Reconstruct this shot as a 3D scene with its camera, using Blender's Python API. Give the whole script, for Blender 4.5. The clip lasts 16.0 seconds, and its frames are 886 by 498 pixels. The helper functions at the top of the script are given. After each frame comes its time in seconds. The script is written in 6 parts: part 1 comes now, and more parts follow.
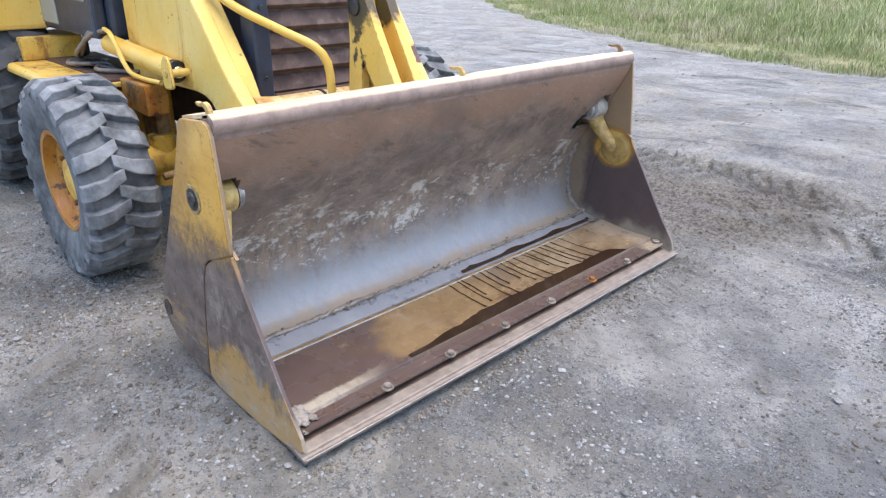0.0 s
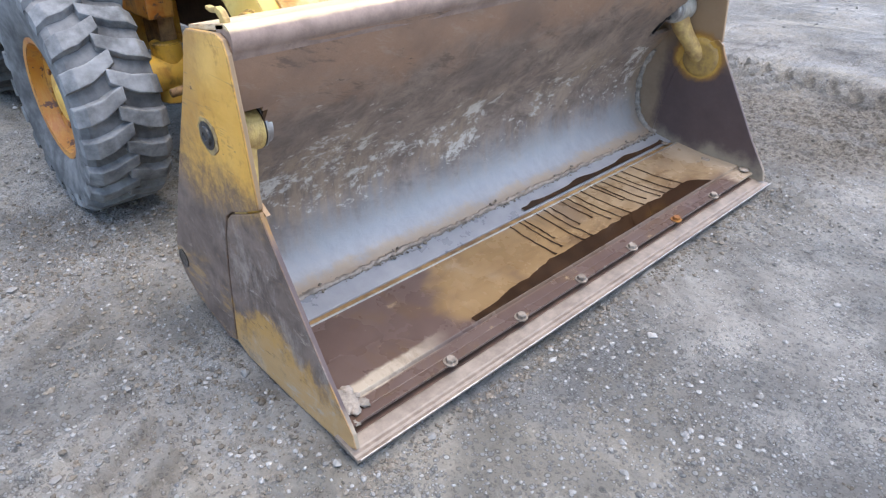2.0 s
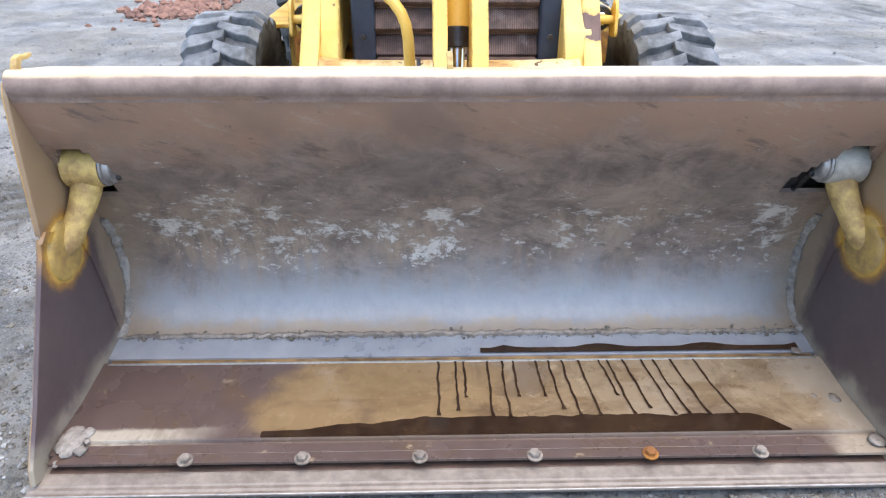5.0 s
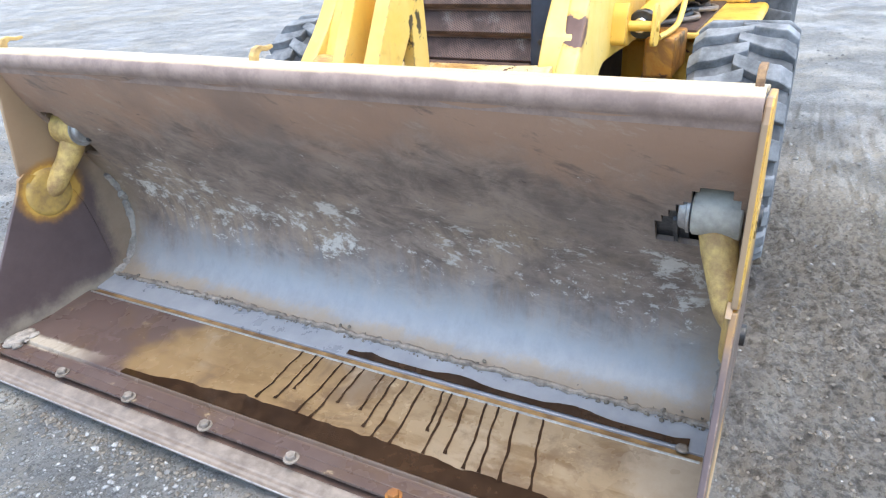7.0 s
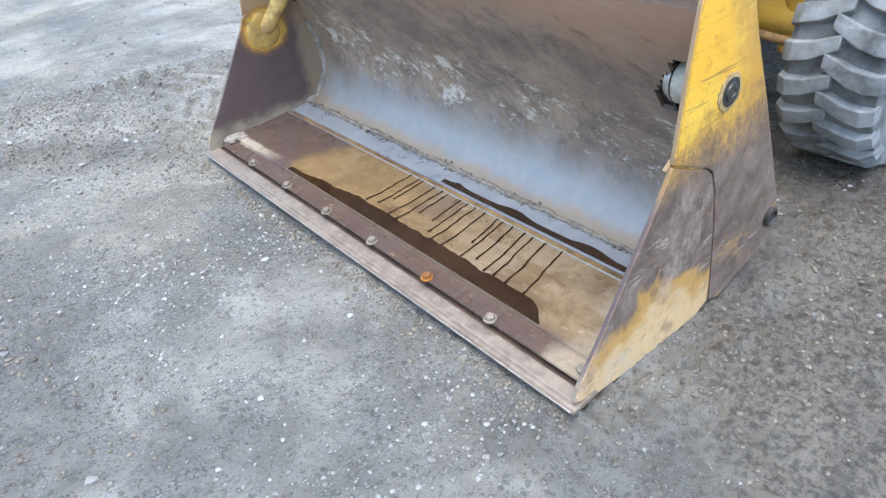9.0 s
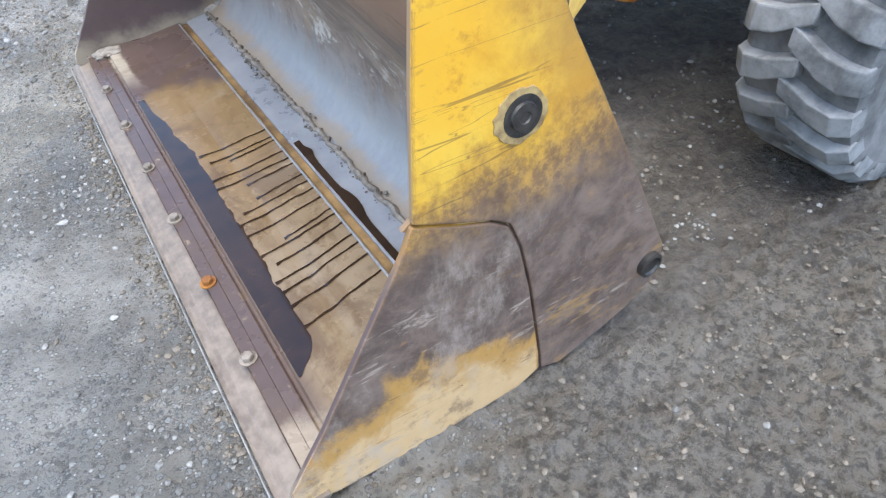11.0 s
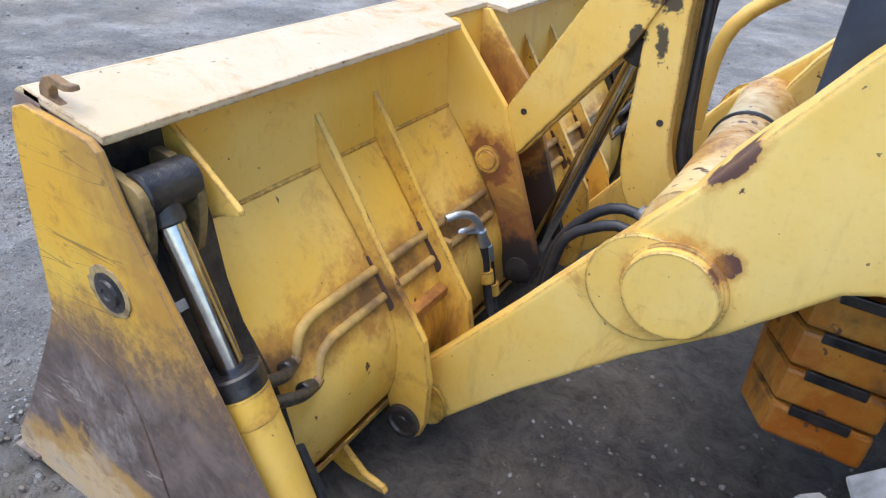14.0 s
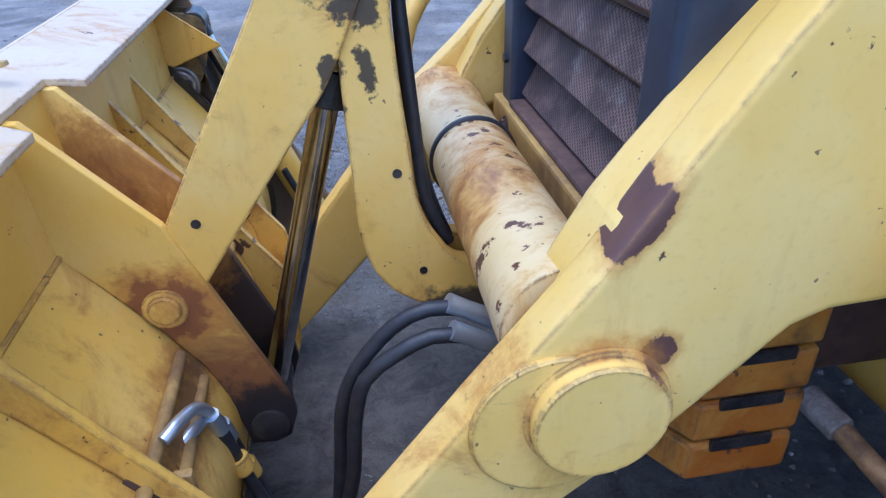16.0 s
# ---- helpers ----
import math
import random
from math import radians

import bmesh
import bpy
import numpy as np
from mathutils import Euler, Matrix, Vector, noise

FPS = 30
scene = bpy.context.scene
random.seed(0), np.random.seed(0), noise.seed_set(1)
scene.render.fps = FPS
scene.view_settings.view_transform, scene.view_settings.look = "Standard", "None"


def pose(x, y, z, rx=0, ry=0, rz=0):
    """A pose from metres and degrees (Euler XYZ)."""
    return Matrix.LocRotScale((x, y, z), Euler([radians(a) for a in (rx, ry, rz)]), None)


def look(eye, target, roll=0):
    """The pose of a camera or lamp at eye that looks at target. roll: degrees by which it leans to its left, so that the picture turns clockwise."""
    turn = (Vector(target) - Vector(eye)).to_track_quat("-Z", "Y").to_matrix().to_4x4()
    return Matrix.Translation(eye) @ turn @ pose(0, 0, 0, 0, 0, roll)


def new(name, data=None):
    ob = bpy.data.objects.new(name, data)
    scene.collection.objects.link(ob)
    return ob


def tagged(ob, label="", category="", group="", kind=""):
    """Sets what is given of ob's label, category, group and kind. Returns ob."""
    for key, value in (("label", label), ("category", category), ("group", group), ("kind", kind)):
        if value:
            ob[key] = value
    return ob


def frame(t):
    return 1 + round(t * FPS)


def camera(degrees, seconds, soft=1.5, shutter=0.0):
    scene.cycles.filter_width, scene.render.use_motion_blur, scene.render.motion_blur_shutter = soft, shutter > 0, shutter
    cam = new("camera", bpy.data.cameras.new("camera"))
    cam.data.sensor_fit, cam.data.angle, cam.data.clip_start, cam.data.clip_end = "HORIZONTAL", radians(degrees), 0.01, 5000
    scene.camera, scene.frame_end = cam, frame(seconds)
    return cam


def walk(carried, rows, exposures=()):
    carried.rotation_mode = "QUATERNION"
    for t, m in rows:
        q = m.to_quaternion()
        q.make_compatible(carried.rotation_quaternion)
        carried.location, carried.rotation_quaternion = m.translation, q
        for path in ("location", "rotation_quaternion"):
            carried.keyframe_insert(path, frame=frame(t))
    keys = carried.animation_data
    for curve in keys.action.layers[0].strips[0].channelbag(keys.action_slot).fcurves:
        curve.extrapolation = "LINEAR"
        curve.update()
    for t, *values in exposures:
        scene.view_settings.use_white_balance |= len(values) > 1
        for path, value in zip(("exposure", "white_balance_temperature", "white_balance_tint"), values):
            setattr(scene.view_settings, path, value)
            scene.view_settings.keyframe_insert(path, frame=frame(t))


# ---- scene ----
cam = camera(66.9, 16.0, soft=1.2)
PATH = [
    (0, (1.542, -2.119, 1.533), (0.238, -0.83, 0.733), 0.8),
    (0.5, (1.423, -2.137, 1.439), (0.159, -0.858, 0.565), -0.3),
    (1, (1.034, -2.124, 1.408), (-0.134, -0.868, 0.379), -1.0),
    (1.5, (0.92, -2.096, 1.429), (-0.209, -0.826, 0.376), 1.5),
    (2, (1.056, -1.907, 1.452), (-0.177, -0.737, 0.397), 0.5),
    (2.5, (1.265, -1.612, 1.475), (-0.22, -0.717, 0.478), 1.2),
    (3, (1.24, -1.272, 1.447), (-0.355, -0.615, 0.435), 1.8),
    (3.5, (1.245, -0.988, 1.474), (-0.391, -0.498, 0.434), -0.6),
    (4, (1.367, -0.711, 1.456), (-0.355, -0.416, 0.481), -0.8),
    (4.5, (1.459, -0.426, 1.513), (-0.311, -0.362, 0.584), -2.8),
    (5, (1.343, -0.13, 1.483), (-0.425, -0.082, 0.548), 0.3),
    (5.2, (1.319, -0.017, 1.477), (-0.444, 0.017, 0.533), -1.8),
    (7.3, (0.926, 1.432, 1.387), (-0.472, 0.362, 0.438), -3.3),
    (7.5, (0.906, 1.538, 1.465), (-0.361, 0.369, 0.451), -3.2),
    (8, (1.04, 1.783, 1.465), (-0.167, 0.569, 0.43), -1.9),
    (8.2, (1.087, 1.854, 1.498), (-0.094, 0.632, 0.443), -2.8),
    (10.5, (0.377, 2.125, 1.332), (-0.301, 0.705, 0.098), -7.1),
    (11, (0.015, 1.971, 1.348), (-0.698, 0.686, -0.009), -4.7),
    (11.5, (-0.339, 1.996, 1.334), (-0.838, 0.603, -0.012), -7.1),
    (12, (-0.721, 2.067, 1.399), (-0.904, 0.566, 0.09), -7.9),
    (12.5, (-0.992, 1.846, 1.338), (-1.093, 0.355, 0.009), -1.5),
    (13, (-1.129, 1.747, 1.386), (-0.709, 0.307, 0.063), 0.9),
    (13.5, (-1.402, 1.76, 1.428), (-0.646, 0.351, 0.227), 6.0),
    (14, (-1.503, 1.747, 1.457), (-0.666, 0.253, 0.423), 4.9),
    (14.5, (-1.492, 1.728, 1.456), (-0.67, 0.22, 0.431), 4.4),
    (15, (-1.3, 1.68, 1.403), (-0.722, 0.112, 0.303), 2.0),
    (15.5, (-1.119, 1.493, 1.355), (-1.073, -0.135, 0.194), 0.7),
    (16, (-1.061, 1.198, 1.4), (-1.325, -0.503, 0.381), -1.5),
]
EXPOSURES = [(0, 1.29, 6700, 12), (1.5, 1.35, 6700, 12), (2.5, 1.34, 6700, 11), (3.0, 1.27, 6700, 11), (4.0, 1.37, 6600, 10), (5.0, 1.37, 6500, 10), (7.5, 1.61, 6400, 5), (8.0, 1.61, 6400, 4), (10.5, 1.46, 6500, 6), (11.5, 1.46, 6600, 7), (12.0, 1.33, 7000, 11), (13.0, 1.25, 7000, 11), (14.5, 0.82, 6000, 13), (15.0, 0.72, 5850, 15), (15.5, 0.7, 5500, 15), (16.0, 0.72, 5000, 16)]
walk(cam, [(t, look(eye, target, roll)) for t, eye, target, roll in PATH], EXPOSURES)

# ---------------------------------------------------------------- light
world = bpy.data.worlds.new("sky")
scene.world = world
world.use_nodes = True
wn = world.node_tree
sky = wn.nodes.new("ShaderNodeTexSky")
sky.sky_type = "NISHITA"
sky.sun_disc = False
sky.sun_elevation = radians(65)
sky.sun_rotation = radians(14)
sky.air_density, sky.dust_density, sky.ozone_density = 1.0, 1.2, 1.5
wn.nodes["Background"].inputs["Strength"].default_value = 0.21
wn.links.new(sky.outputs[0], wn.nodes["Background"].inputs["Color"])
sun = new("sun", bpy.data.lights.new("sun", "SUN"))
sun.data.energy, sun.data.angle, sun.data.color = 1.6, radians(55), (1.0, 0.945, 0.85)
sun.matrix_world = look((0.38, 0.05, 2.2), (0, 0, 0))


# ---------------------------------------------------------------- materials
def mat(name, rough=0.6, metal=0.0):
    m = bpy.data.materials.new(name)
    m.use_nodes = True
    b = m.node_tree.nodes["Principled BSDF"]
    b.inputs["Roughness"].default_value = rough
    b.inputs["Metallic"].default_value = metal
    return m, m.node_tree, b


class G:
    """Small helper to write node graphs."""

    def __init__(self, tree):
        self.t = tree
        self.pos = tree.nodes.new("ShaderNodeNewGeometry").outputs["Position"]
        self.rand = tree.nodes.new("ShaderNodeObjectInfo").outputs["Random"]
        s = tree.nodes.new("ShaderNodeSeparateXYZ")
        self.link(self.pos, s.inputs[0])
        self.x, self.y, self.z = s.outputs

    def link(self, a, b):
        if isinstance(a, (int, float)):
            b.default_value = a
        elif isinstance(a, tuple):
            b.default_value = (*a, 1) if len(b.default_value) == 4 else a
        else:
            self.t.links.new(a, b)

    def math(self, op, a, b=0.0, c=0.0):
        n = self.t.nodes.new("ShaderNodeMath")
        n.operation = op
        for i, v in enumerate((a, b, c)):
            self.link(v, n.inputs[i])
        return n.outputs[0]

    def scaled(self, v):
        n = self.t.nodes.new("ShaderNodeVectorMath")
        n.operation = "MULTIPLY"
        self.link(self.pos, n.inputs[0])
        n.inputs[1].default_value = v
        return n.outputs[0]

    def noise(self, scale, detail=4, rough=0.6, stretch=None, distort=0.0):
        n = self.t.nodes.new("ShaderNodeTexNoise")
        self.link(self.scaled(stretch) if stretch else self.pos, n.inputs["Vector"])
        n.inputs["Scale"].default_value = scale
        n.inputs["Detail"].default_value = detail
        n.inputs["Roughness"].default_value = rough
        n.inputs["Distortion"].default_value = distort
        return n.outputs["Fac"]

    def voronoi(self, scale, feature="F1", stretch=None):
        n = self.t.nodes.new("ShaderNodeTexVoronoi")
        n.feature = feature
        self.link(self.scaled(stretch) if stretch else self.pos, n.inputs["Vector"])
        n.inputs["Scale"].default_value = scale
        return n.outputs

    def step(self, v, lo, hi, a=0.0, b=1.0):
        n = self.t.nodes.new("ShaderNodeMapRange")
        n.interpolation_type = "SMOOTHSTEP"
        for i, w in enumerate((v, lo, hi, a, b)):
            self.link(w, n.inputs[i])
        return n.outputs[0]

    def mix(self, f, a, b):
        n = self.t.nodes.new("ShaderNodeMix")
        n.data_type = "RGBA"
        self.link(f, n.inputs[0])
        self.link(a, n.inputs[6])
        self.link(b, n.inputs[7])
        return n.outputs[2]

    def edge(self, radius=0.010):
        """1 along worn outer edges."""
        n = self.t.nodes.new("ShaderNodeBevel")
        n.samples = 4
        n.inputs["Radius"].default_value = radius
        d = self.t.nodes.new("ShaderNodeVectorMath")
        d.operation = "DOT_PRODUCT"
        self.link(n.outputs[0], d.inputs[0])
        self.link(self.t.nodes.new("ShaderNodeNewGeometry").outputs["Normal"], d.inputs[1])
        return self.step(d.outputs["Value"], 0.992, 0.90)

    def blob(self, cx, cz, a, b, turn=0.0, ragged=0.9, scale=30):
        """Field that is below 1 inside a ragged ellipse in the x-z plane."""
        c, s = math.cos(radians(turn)), math.sin(radians(turn))
        dx, dz = self.math("SUBTRACT", self.x, cx), self.math("SUBTRACT", self.z, cz)
        u = self.math("ADD", self.math("MULTIPLY", dx, c / a), self.math("MULTIPLY", dz, s / a))
        v = self.math("ADD", self.math("MULTIPLY", dx, -s / b), self.math("MULTIPLY", dz, c / b))
        r = self.math("SQRT", self.math("ADD", self.math("MULTIPLY", u, u), self.math("MULTIPLY", v, v)))
        n = self.noise(scale, 5, 0.65)
        return self.math("ADD", r, self.math("MULTIPLY", self.math("SUBTRACT", n, 0.5), ragged * 2))

    def bump(self, h, strength, dist, bsdf, base=None):
        n = self.t.nodes.new("ShaderNodeBump")
        n.inputs["Strength"].default_value = strength
        n.inputs["Distance"].default_value = dist
        self.link(h, n.inputs["Height"])
        self.link(n.outputs[0], bsdf.inputs["Normal"])


YEL = (0.72, 0.42, 0.055)
YEL2 = (0.76, 0.51, 0.13)
YELS = (0.70, 0.37, 0.03)
RUST = (0.16, 0.055, 0.02)


def yellow_paint(name="yellow_paint", rust=0.0, grime=0.0, ca=YEL, cb=YEL2, rusts=(), greases=(), band=False, halos=()):
    """Faded machine yellow with chipped edges, rust bleeding, spots of grease. rusts, greases: ellipses (x, z, a, b, turn)."""
    m, t, b = mat(name, 0.45)
    g = G(t)
    fade = g.noise(2.6, 5)
    c = g.mix(g.step(fade, 0.35, 0.7), ca, cb)
    fine = g.noise(60, 3)
    c = g.mix(g.math("MULTIPLY", g.step(fine, 0.5, 0.8), 0.25), c, (0.5, 0.33, 0.1))
    run = g.noise(9, 5, 0.7, stretch=(1, 1, 0.22))
    c = g.mix(g.step(run, 0.56, 0.78, 0, 0.45), c, (0.42, 0.25, 0.07))
    stain = g.noise(5.0, 6, 0.7, distort=0.6)
    c = g.mix(g.step(stain, 0.58 - rust, 0.78 - rust, 0, 0.8), c, (0.42, 0.19, 0.035))
    bleed = g.noise(3.4, 6, 0.72, stretch=(1, 1, 0.45), distort=0.8)
    c = g.mix(g.step(bleed, 0.60 - rust, 0.72 - rust, 0, 0.7), c, (0.50, 0.25, 0.04))
    c = g.mix(g.step(bleed, 0.68 - rust, 0.76 - rust, 0, 0.7), c, (0.22, 0.085, 0.03))
    scuff = g.noise(7.0, 6, 0.75, stretch=(1, 1, 3.0), distort=1.2)
    c = g.mix(g.step(scuff, 0.69, 0.72, 0, 0.7), c, (0.13, 0.085, 0.06))
    if band:
        # rust and soot round the pipes
        d = g.math("ABSOLUTE", g.math("SUBTRACT", g.z, 0.535))
        w = g.math("ADD", d, g.math("MULTIPLY", g.math("SUBTRACT", g.noise(9, 6, 0.7), 0.5), 0.22))
        c = g.mix(g.step(w, 0.095, 0.03, 0, 0.8), c, (0.36, 0.16, 0.03))
        c = g.mix(g.step(w, 0.040, -0.01, 0, 0.8), c, (0.08, 0.042, 0.022))
        low = g.math("ADD", g.z, g.math("MULTIPLY", g.math("SUBTRACT", g.noise(6, 6, 0.7), 0.5), 0.3))
        c = g.mix(g.step(low, 0.30, 0.12, 0, 0.6), c, (0.40, 0.21, 0.04))
    outer = g.step(g.y, 0.44, 0.49) if rusts else 1.0
    for e in rusts:
        f = g.blob(*e)
        c = g.mix(g.math("MULTIPLY", outer, g.step(f, 1.6, 0.95, 0, 0.65)), c, (0.47, 0.22, 0.04))
        c = g.mix(g.math("MULTIPLY", outer, g.step(f, 1.02, 0.92)), c, g.mix(g.noise(25, 5), (0.06, 0.028, 0.02), (0.15, 0.07, 0.05)))
    for cx, cz, r, ylim in halos:
        # rust bled from under a round boss
        f = g.blob(cx, cz, r, r, 0, 0.35, 9)
        w = g.math("MULTIPLY", g.step(f, 1.22, 1.02), g.step(g.y, ylim, ylim - 0.010))
        c = g.mix(g.math("MULTIPLY", w, g.step(g.noise(6, 6, 0.7), 0.40, 0.62, 0, 0.85)), c, (0.45, 0.20, 0.035))
        c = g.mix(g.math("MULTIPLY", w, g.step(g.noise(11, 6, 0.7), 0.56, 0.66, 0, 0.8)), c, (0.20, 0.075, 0.025))
    for e in greases:
        f = g.blob(*e)
        c = g.mix(g.step(f, 1.25, 0.75, 0, 0.92), c, (0.018, 0.018, 0.02))
    chip = g.noise(15.0, 6, 0.65)
    ch = g.step(chip, 0.685 - rust * 0.5, 0.71 - rust * 0.5)
    c = g.mix(ch, c, g.mix(g.noise(40, 2), RUST, (0.07, 0.045, 0.035)))
    spot = g.step(g.noise(55.0, 2, 0.5), 0.735, 0.76)
    c = g.mix(g.math("MULTIPLY", spot, 0.8), c, (0.10, 0.055, 0.03))
    e = g.edge()
    wear = g.math("MULTIPLY", e, g.step(g.noise(30, 6, 0.75), 0.44, 0.54))
    c = g.mix(g.math("MULTIPLY", e, g.step(g.noise(5, 5, 0.7), 0.35, 0.6, 0.15, 0.8)), c, (0.42, 0.21, 0.05))
    c = g.mix(wear, c, g.mix(g.noise(70, 3), (0.05, 0.03, 0.022), (0.24, 0.11, 0.04)))
    if grime:
        gr = g.noise(6.0, 4)
        c = g.mix(g.step(gr, 0.62 - grime, 0.8 - grime, 0, 0.85), c, (0.02, 0.018, 0.016))
    g.link(c, b.inputs["Base Color"])
    g.link(g.step(stain, 0.4, 0.8, 0.42, 0.75), b.inputs["Roughness"])
    h = g.math("ADD", g.math("MULTIPLY", g.math("ADD", ch, wear), -0.6), g.math("MULTIPLY", g.noise(90, 3), 0.4))
    g.bump(h, 0.3, 0.002, b)
    return m


def side_paint():
    """Side plates: yellow above, worn to brown steel towards the cutting edge, sanded bright low down."""
    m, t, b = mat("worn_side_paint", 0.5)
    g = G(t)
    n = g.noise(4.5, 6, 0.7)
    n2 = g.noise(40, 5, 0.7, stretch=(1, 1, 0.4))
    height = g.math("ADD", g.z, g.math("ADD", g.math("MULTIPLY", n, 0.34), g.math("MULTIPLY", n2, 0.10)))
    height = g.math("ADD", height, g.math("MULTIPLY", g.x, 0.05))
    c = g.mix(g.step(g.noise(3, 5), 0.35, 0.7), YELS, (0.72, 0.45, 0.06))
    c = g.mix(g.step(g.y, 0.5, -0.5, 0, 0.8), c, g.mix(g.step(g.noise(3, 5), 0.35, 0.7), (0.66, 0.34, 0.06), (0.72, 0.42, 0.12)))
    rear = g.math("ADD", g.math("ADD", g.x, 1.132), g.math("MULTIPLY", g.z, -0.48))
    rear = g.math("ADD", rear, g.math("MULTIPLY", g.math("SUBTRACT", g.noise(6, 7, 0.75), 0.5), 0.30))
    c = g.mix(g.step(rear, 0.20, 0.04, 0, 0.75), c, g.mix(g.noise(16, 6, 0.7), (0.20, 0.095, 0.04), (0.48, 0.26, 0.06)))
    c = g.mix(g.step(g.noise(25, 6, 0.7), 0.52, 0.70, 0, 0.65), c, (0.38, 0.17, 0.03))
    c = g.mix(g.step(g.noise(3.2, 6, 0.7, distort=0.6), 0.48, 0.66, 0, 0.6), c, (0.52, 0.25, 0.025))
    c = g.mix(g.step(g.noise(6.5, 7, 0.75, distort=0.9), 0.64, 0.72, 0, 0.6), c, (0.22, 0.11, 0.045))
    steel = g.mix(g.step(g.noise(9, 7, 0.74, distort=0.4), 0.34, 0.66), (0.080, 0.055, 0.046), (0.185, 0.135, 0.112))
    worn = g.step(height, 0.70, 0.90)
    c = g.mix(g.step(height, 0.80, 0.98), g.mix(g.step(g.noise(32, 7, 0.75), 0.42, 0.60), (0.22, 0.115, 0.045), (0.48, 0.27, 0.06)), c)
    c = g.mix(worn, steel, c)
    low = g.math("ADD", g.z, g.math("MULTIPLY", g.math("SUBTRACT", g.noise(7, 6, 0.7, distort=0.4), 0.5), 0.34))
    low = g.math("SUBTRACT", low, g.math("MULTIPLY", g.math("ABSOLUTE", g.math("ADD", g.x, 0.33)), -0.28))
    low = g.math("ADD", low, g.step(g.x, -0.622, -0.640, 0, 0.16))
    och = g.step(low, 0.30, 0.23)
    c = g.mix(g.math("MULTIPLY", och, 0.8), c, (0.47, 0.26, 0.065))
    c = g.mix(g.step(low, 0.225, 0.15, 0, 0.85), c, g.mix(g.step(g.y, 0.5, -0.5), g.mix(g.noise(14, 6, 0.7), (0.44, 0.285, 0.135), (0.64, 0.475, 0.29)), g.mix(g.noise(10, 6, 0.7), (0.30, 0.17, 0.075), (0.50, 0.33, 0.16))))
    c = g.mix(g.math("MULTIPLY", g.step(height, 1.0, 0.8), g.step(g.noise(10, 7, 0.75), 0.52, 0.66, 0, 0.6)), c, (0.10, 0.07, 0.058))
    scr = g.noise(1.3, 3, 0.5, stretch=(0.7, 1.0, 13.0))
    sc = g.math("MULTIPLY", g.step(g.math("ABSOLUTE", g.math("SUBTRACT", scr, 0.5)), 0.006, 0.002), g.step(g.noise(5, 5, 0.7), 0.48, 0.56, 0, 0.85))
    scr2 = g.noise(2.1, 3, 0.5, stretch=(0.6, 1.0, 10.0))
    sc = g.math("MAXIMUM", sc, g.math("MULTIPLY", g.step(g.math("ABSOLUTE", g.math("SUBTRACT", scr2, 0.47)), 0.005, 0.002), g.step(g.noise(7, 5, 0.7), 0.52, 0.58, 0, 0.8)))
    c = g.mix(g.step(g.noise(20, 7, 0.75, stretch=(1, 1, 2.5)), 0.60, 0.72, 0, 0.45), c, (0.36, 0.18, 0.045))
    c = g.mix(g.math("MULTIPLY", sc, 0.7), c, (0.13, 0.075, 0.035))
    rub = g.noise(7.0, 7, 0.78, stretch=(0.8, 1.0, 3.5), distort=0.5)
    c = g.mix(g.math("MULTIPLY", g.step(g.z, 0.55, 0.40), g.step(rub, 0.585, 0.66, 0, 0.75)), c, (0.36, 0.30, 0.25))
    bloom = g.math("MULTIPLY", g.step(g.x, -0.66, -0.60), g.math("MULTIPLY", g.step(g.z, 0.60, 0.50), g.step(g.noise(8, 8, 0.76, stretch=(1, 1, 0.5)), 0.50, 0.66, 0, 0.45)))
    c = g.mix(bloom, c, (0.40, 0.345, 0.30))
    seep = g.math("MULTIPLY", g.step(g.z, 0.34, 0.24), g.step(g.noise(7, 7, 0.75, stretch=(0.6, 1, 2.2)), 0.52, 0.62, 0, 0.6))
    c = g.mix(g.math("MULTIPLY", seep, g.step(g.x, -0.60, -0.66)), c, (0.34, 0.20, 0.065))
    sl = g.noise(5.0, 6, 0.75, stretch=(1.3, 1.0, 5.0), distort=1.0)
    c = g.mix(g.step(sl, 0.70, 0.72, 0, 0.6), c, (0.09, 0.055, 0.04))
    ch = g.step(g.noise(17, 6, 0.65), 0.70, 0.72)
    c = g.mix(ch, c, (0.13, 0.06, 0.03))
    e = g.edge()
    c = g.mix(g.math("MULTIPLY", e, g.step(g.noise(22, 6, 0.75), 0.36, 0.50, 0, 0.9)), c, g.mix(g.noise(50, 4), (0.06, 0.035, 0.03), (0.24, 0.13, 0.07)))
    inner = g.step(g.math("ABSOLUTE", g.y), 1.2085, 1.2065)
    mud = g.mix(g.noise(9, 6, 0.7), (0.052, 0.034, 0.036), (0.115, 0.08, 0.076))
    mud = g.mix(g.step(g.math("ADD", g.z, g.math("MULTIPLY", g.noise(6, 6, 0.7), 0.25)), 0.62, 0.78, 0, 0.45), mud, (0.32, 0.21, 0.11))
    mud = g.mix(g.step(g.math("ADD", g.z, g.math("MULTIPLY", g.noise(8, 5), 0.2)), 0.27, 0.17, 0, 0.8), mud, (0.33, 0.28, 0.21))
    rise = g.math("ADD", g.z, g.math("MULTIPLY", g.math("SUBTRACT", g.noise(9, 6, 0.7), 0.5), 0.16))
    mud = g.mix(g.step(rise, 0.60, 0.68, 0, 0.75), mud, g.mix(g.noise(8, 6, 0.7), (0.25, 0.155, 0.085), (0.36, 0.25, 0.15)))
    halo = g.blob(-0.445, 0.545, 0.118, 0.105, 0, 0.22, 20)
    mud = g.mix(g.step(halo, 1.25, 0.95, 0, 0.9), mud, (0.30, 0.15, 0.035))
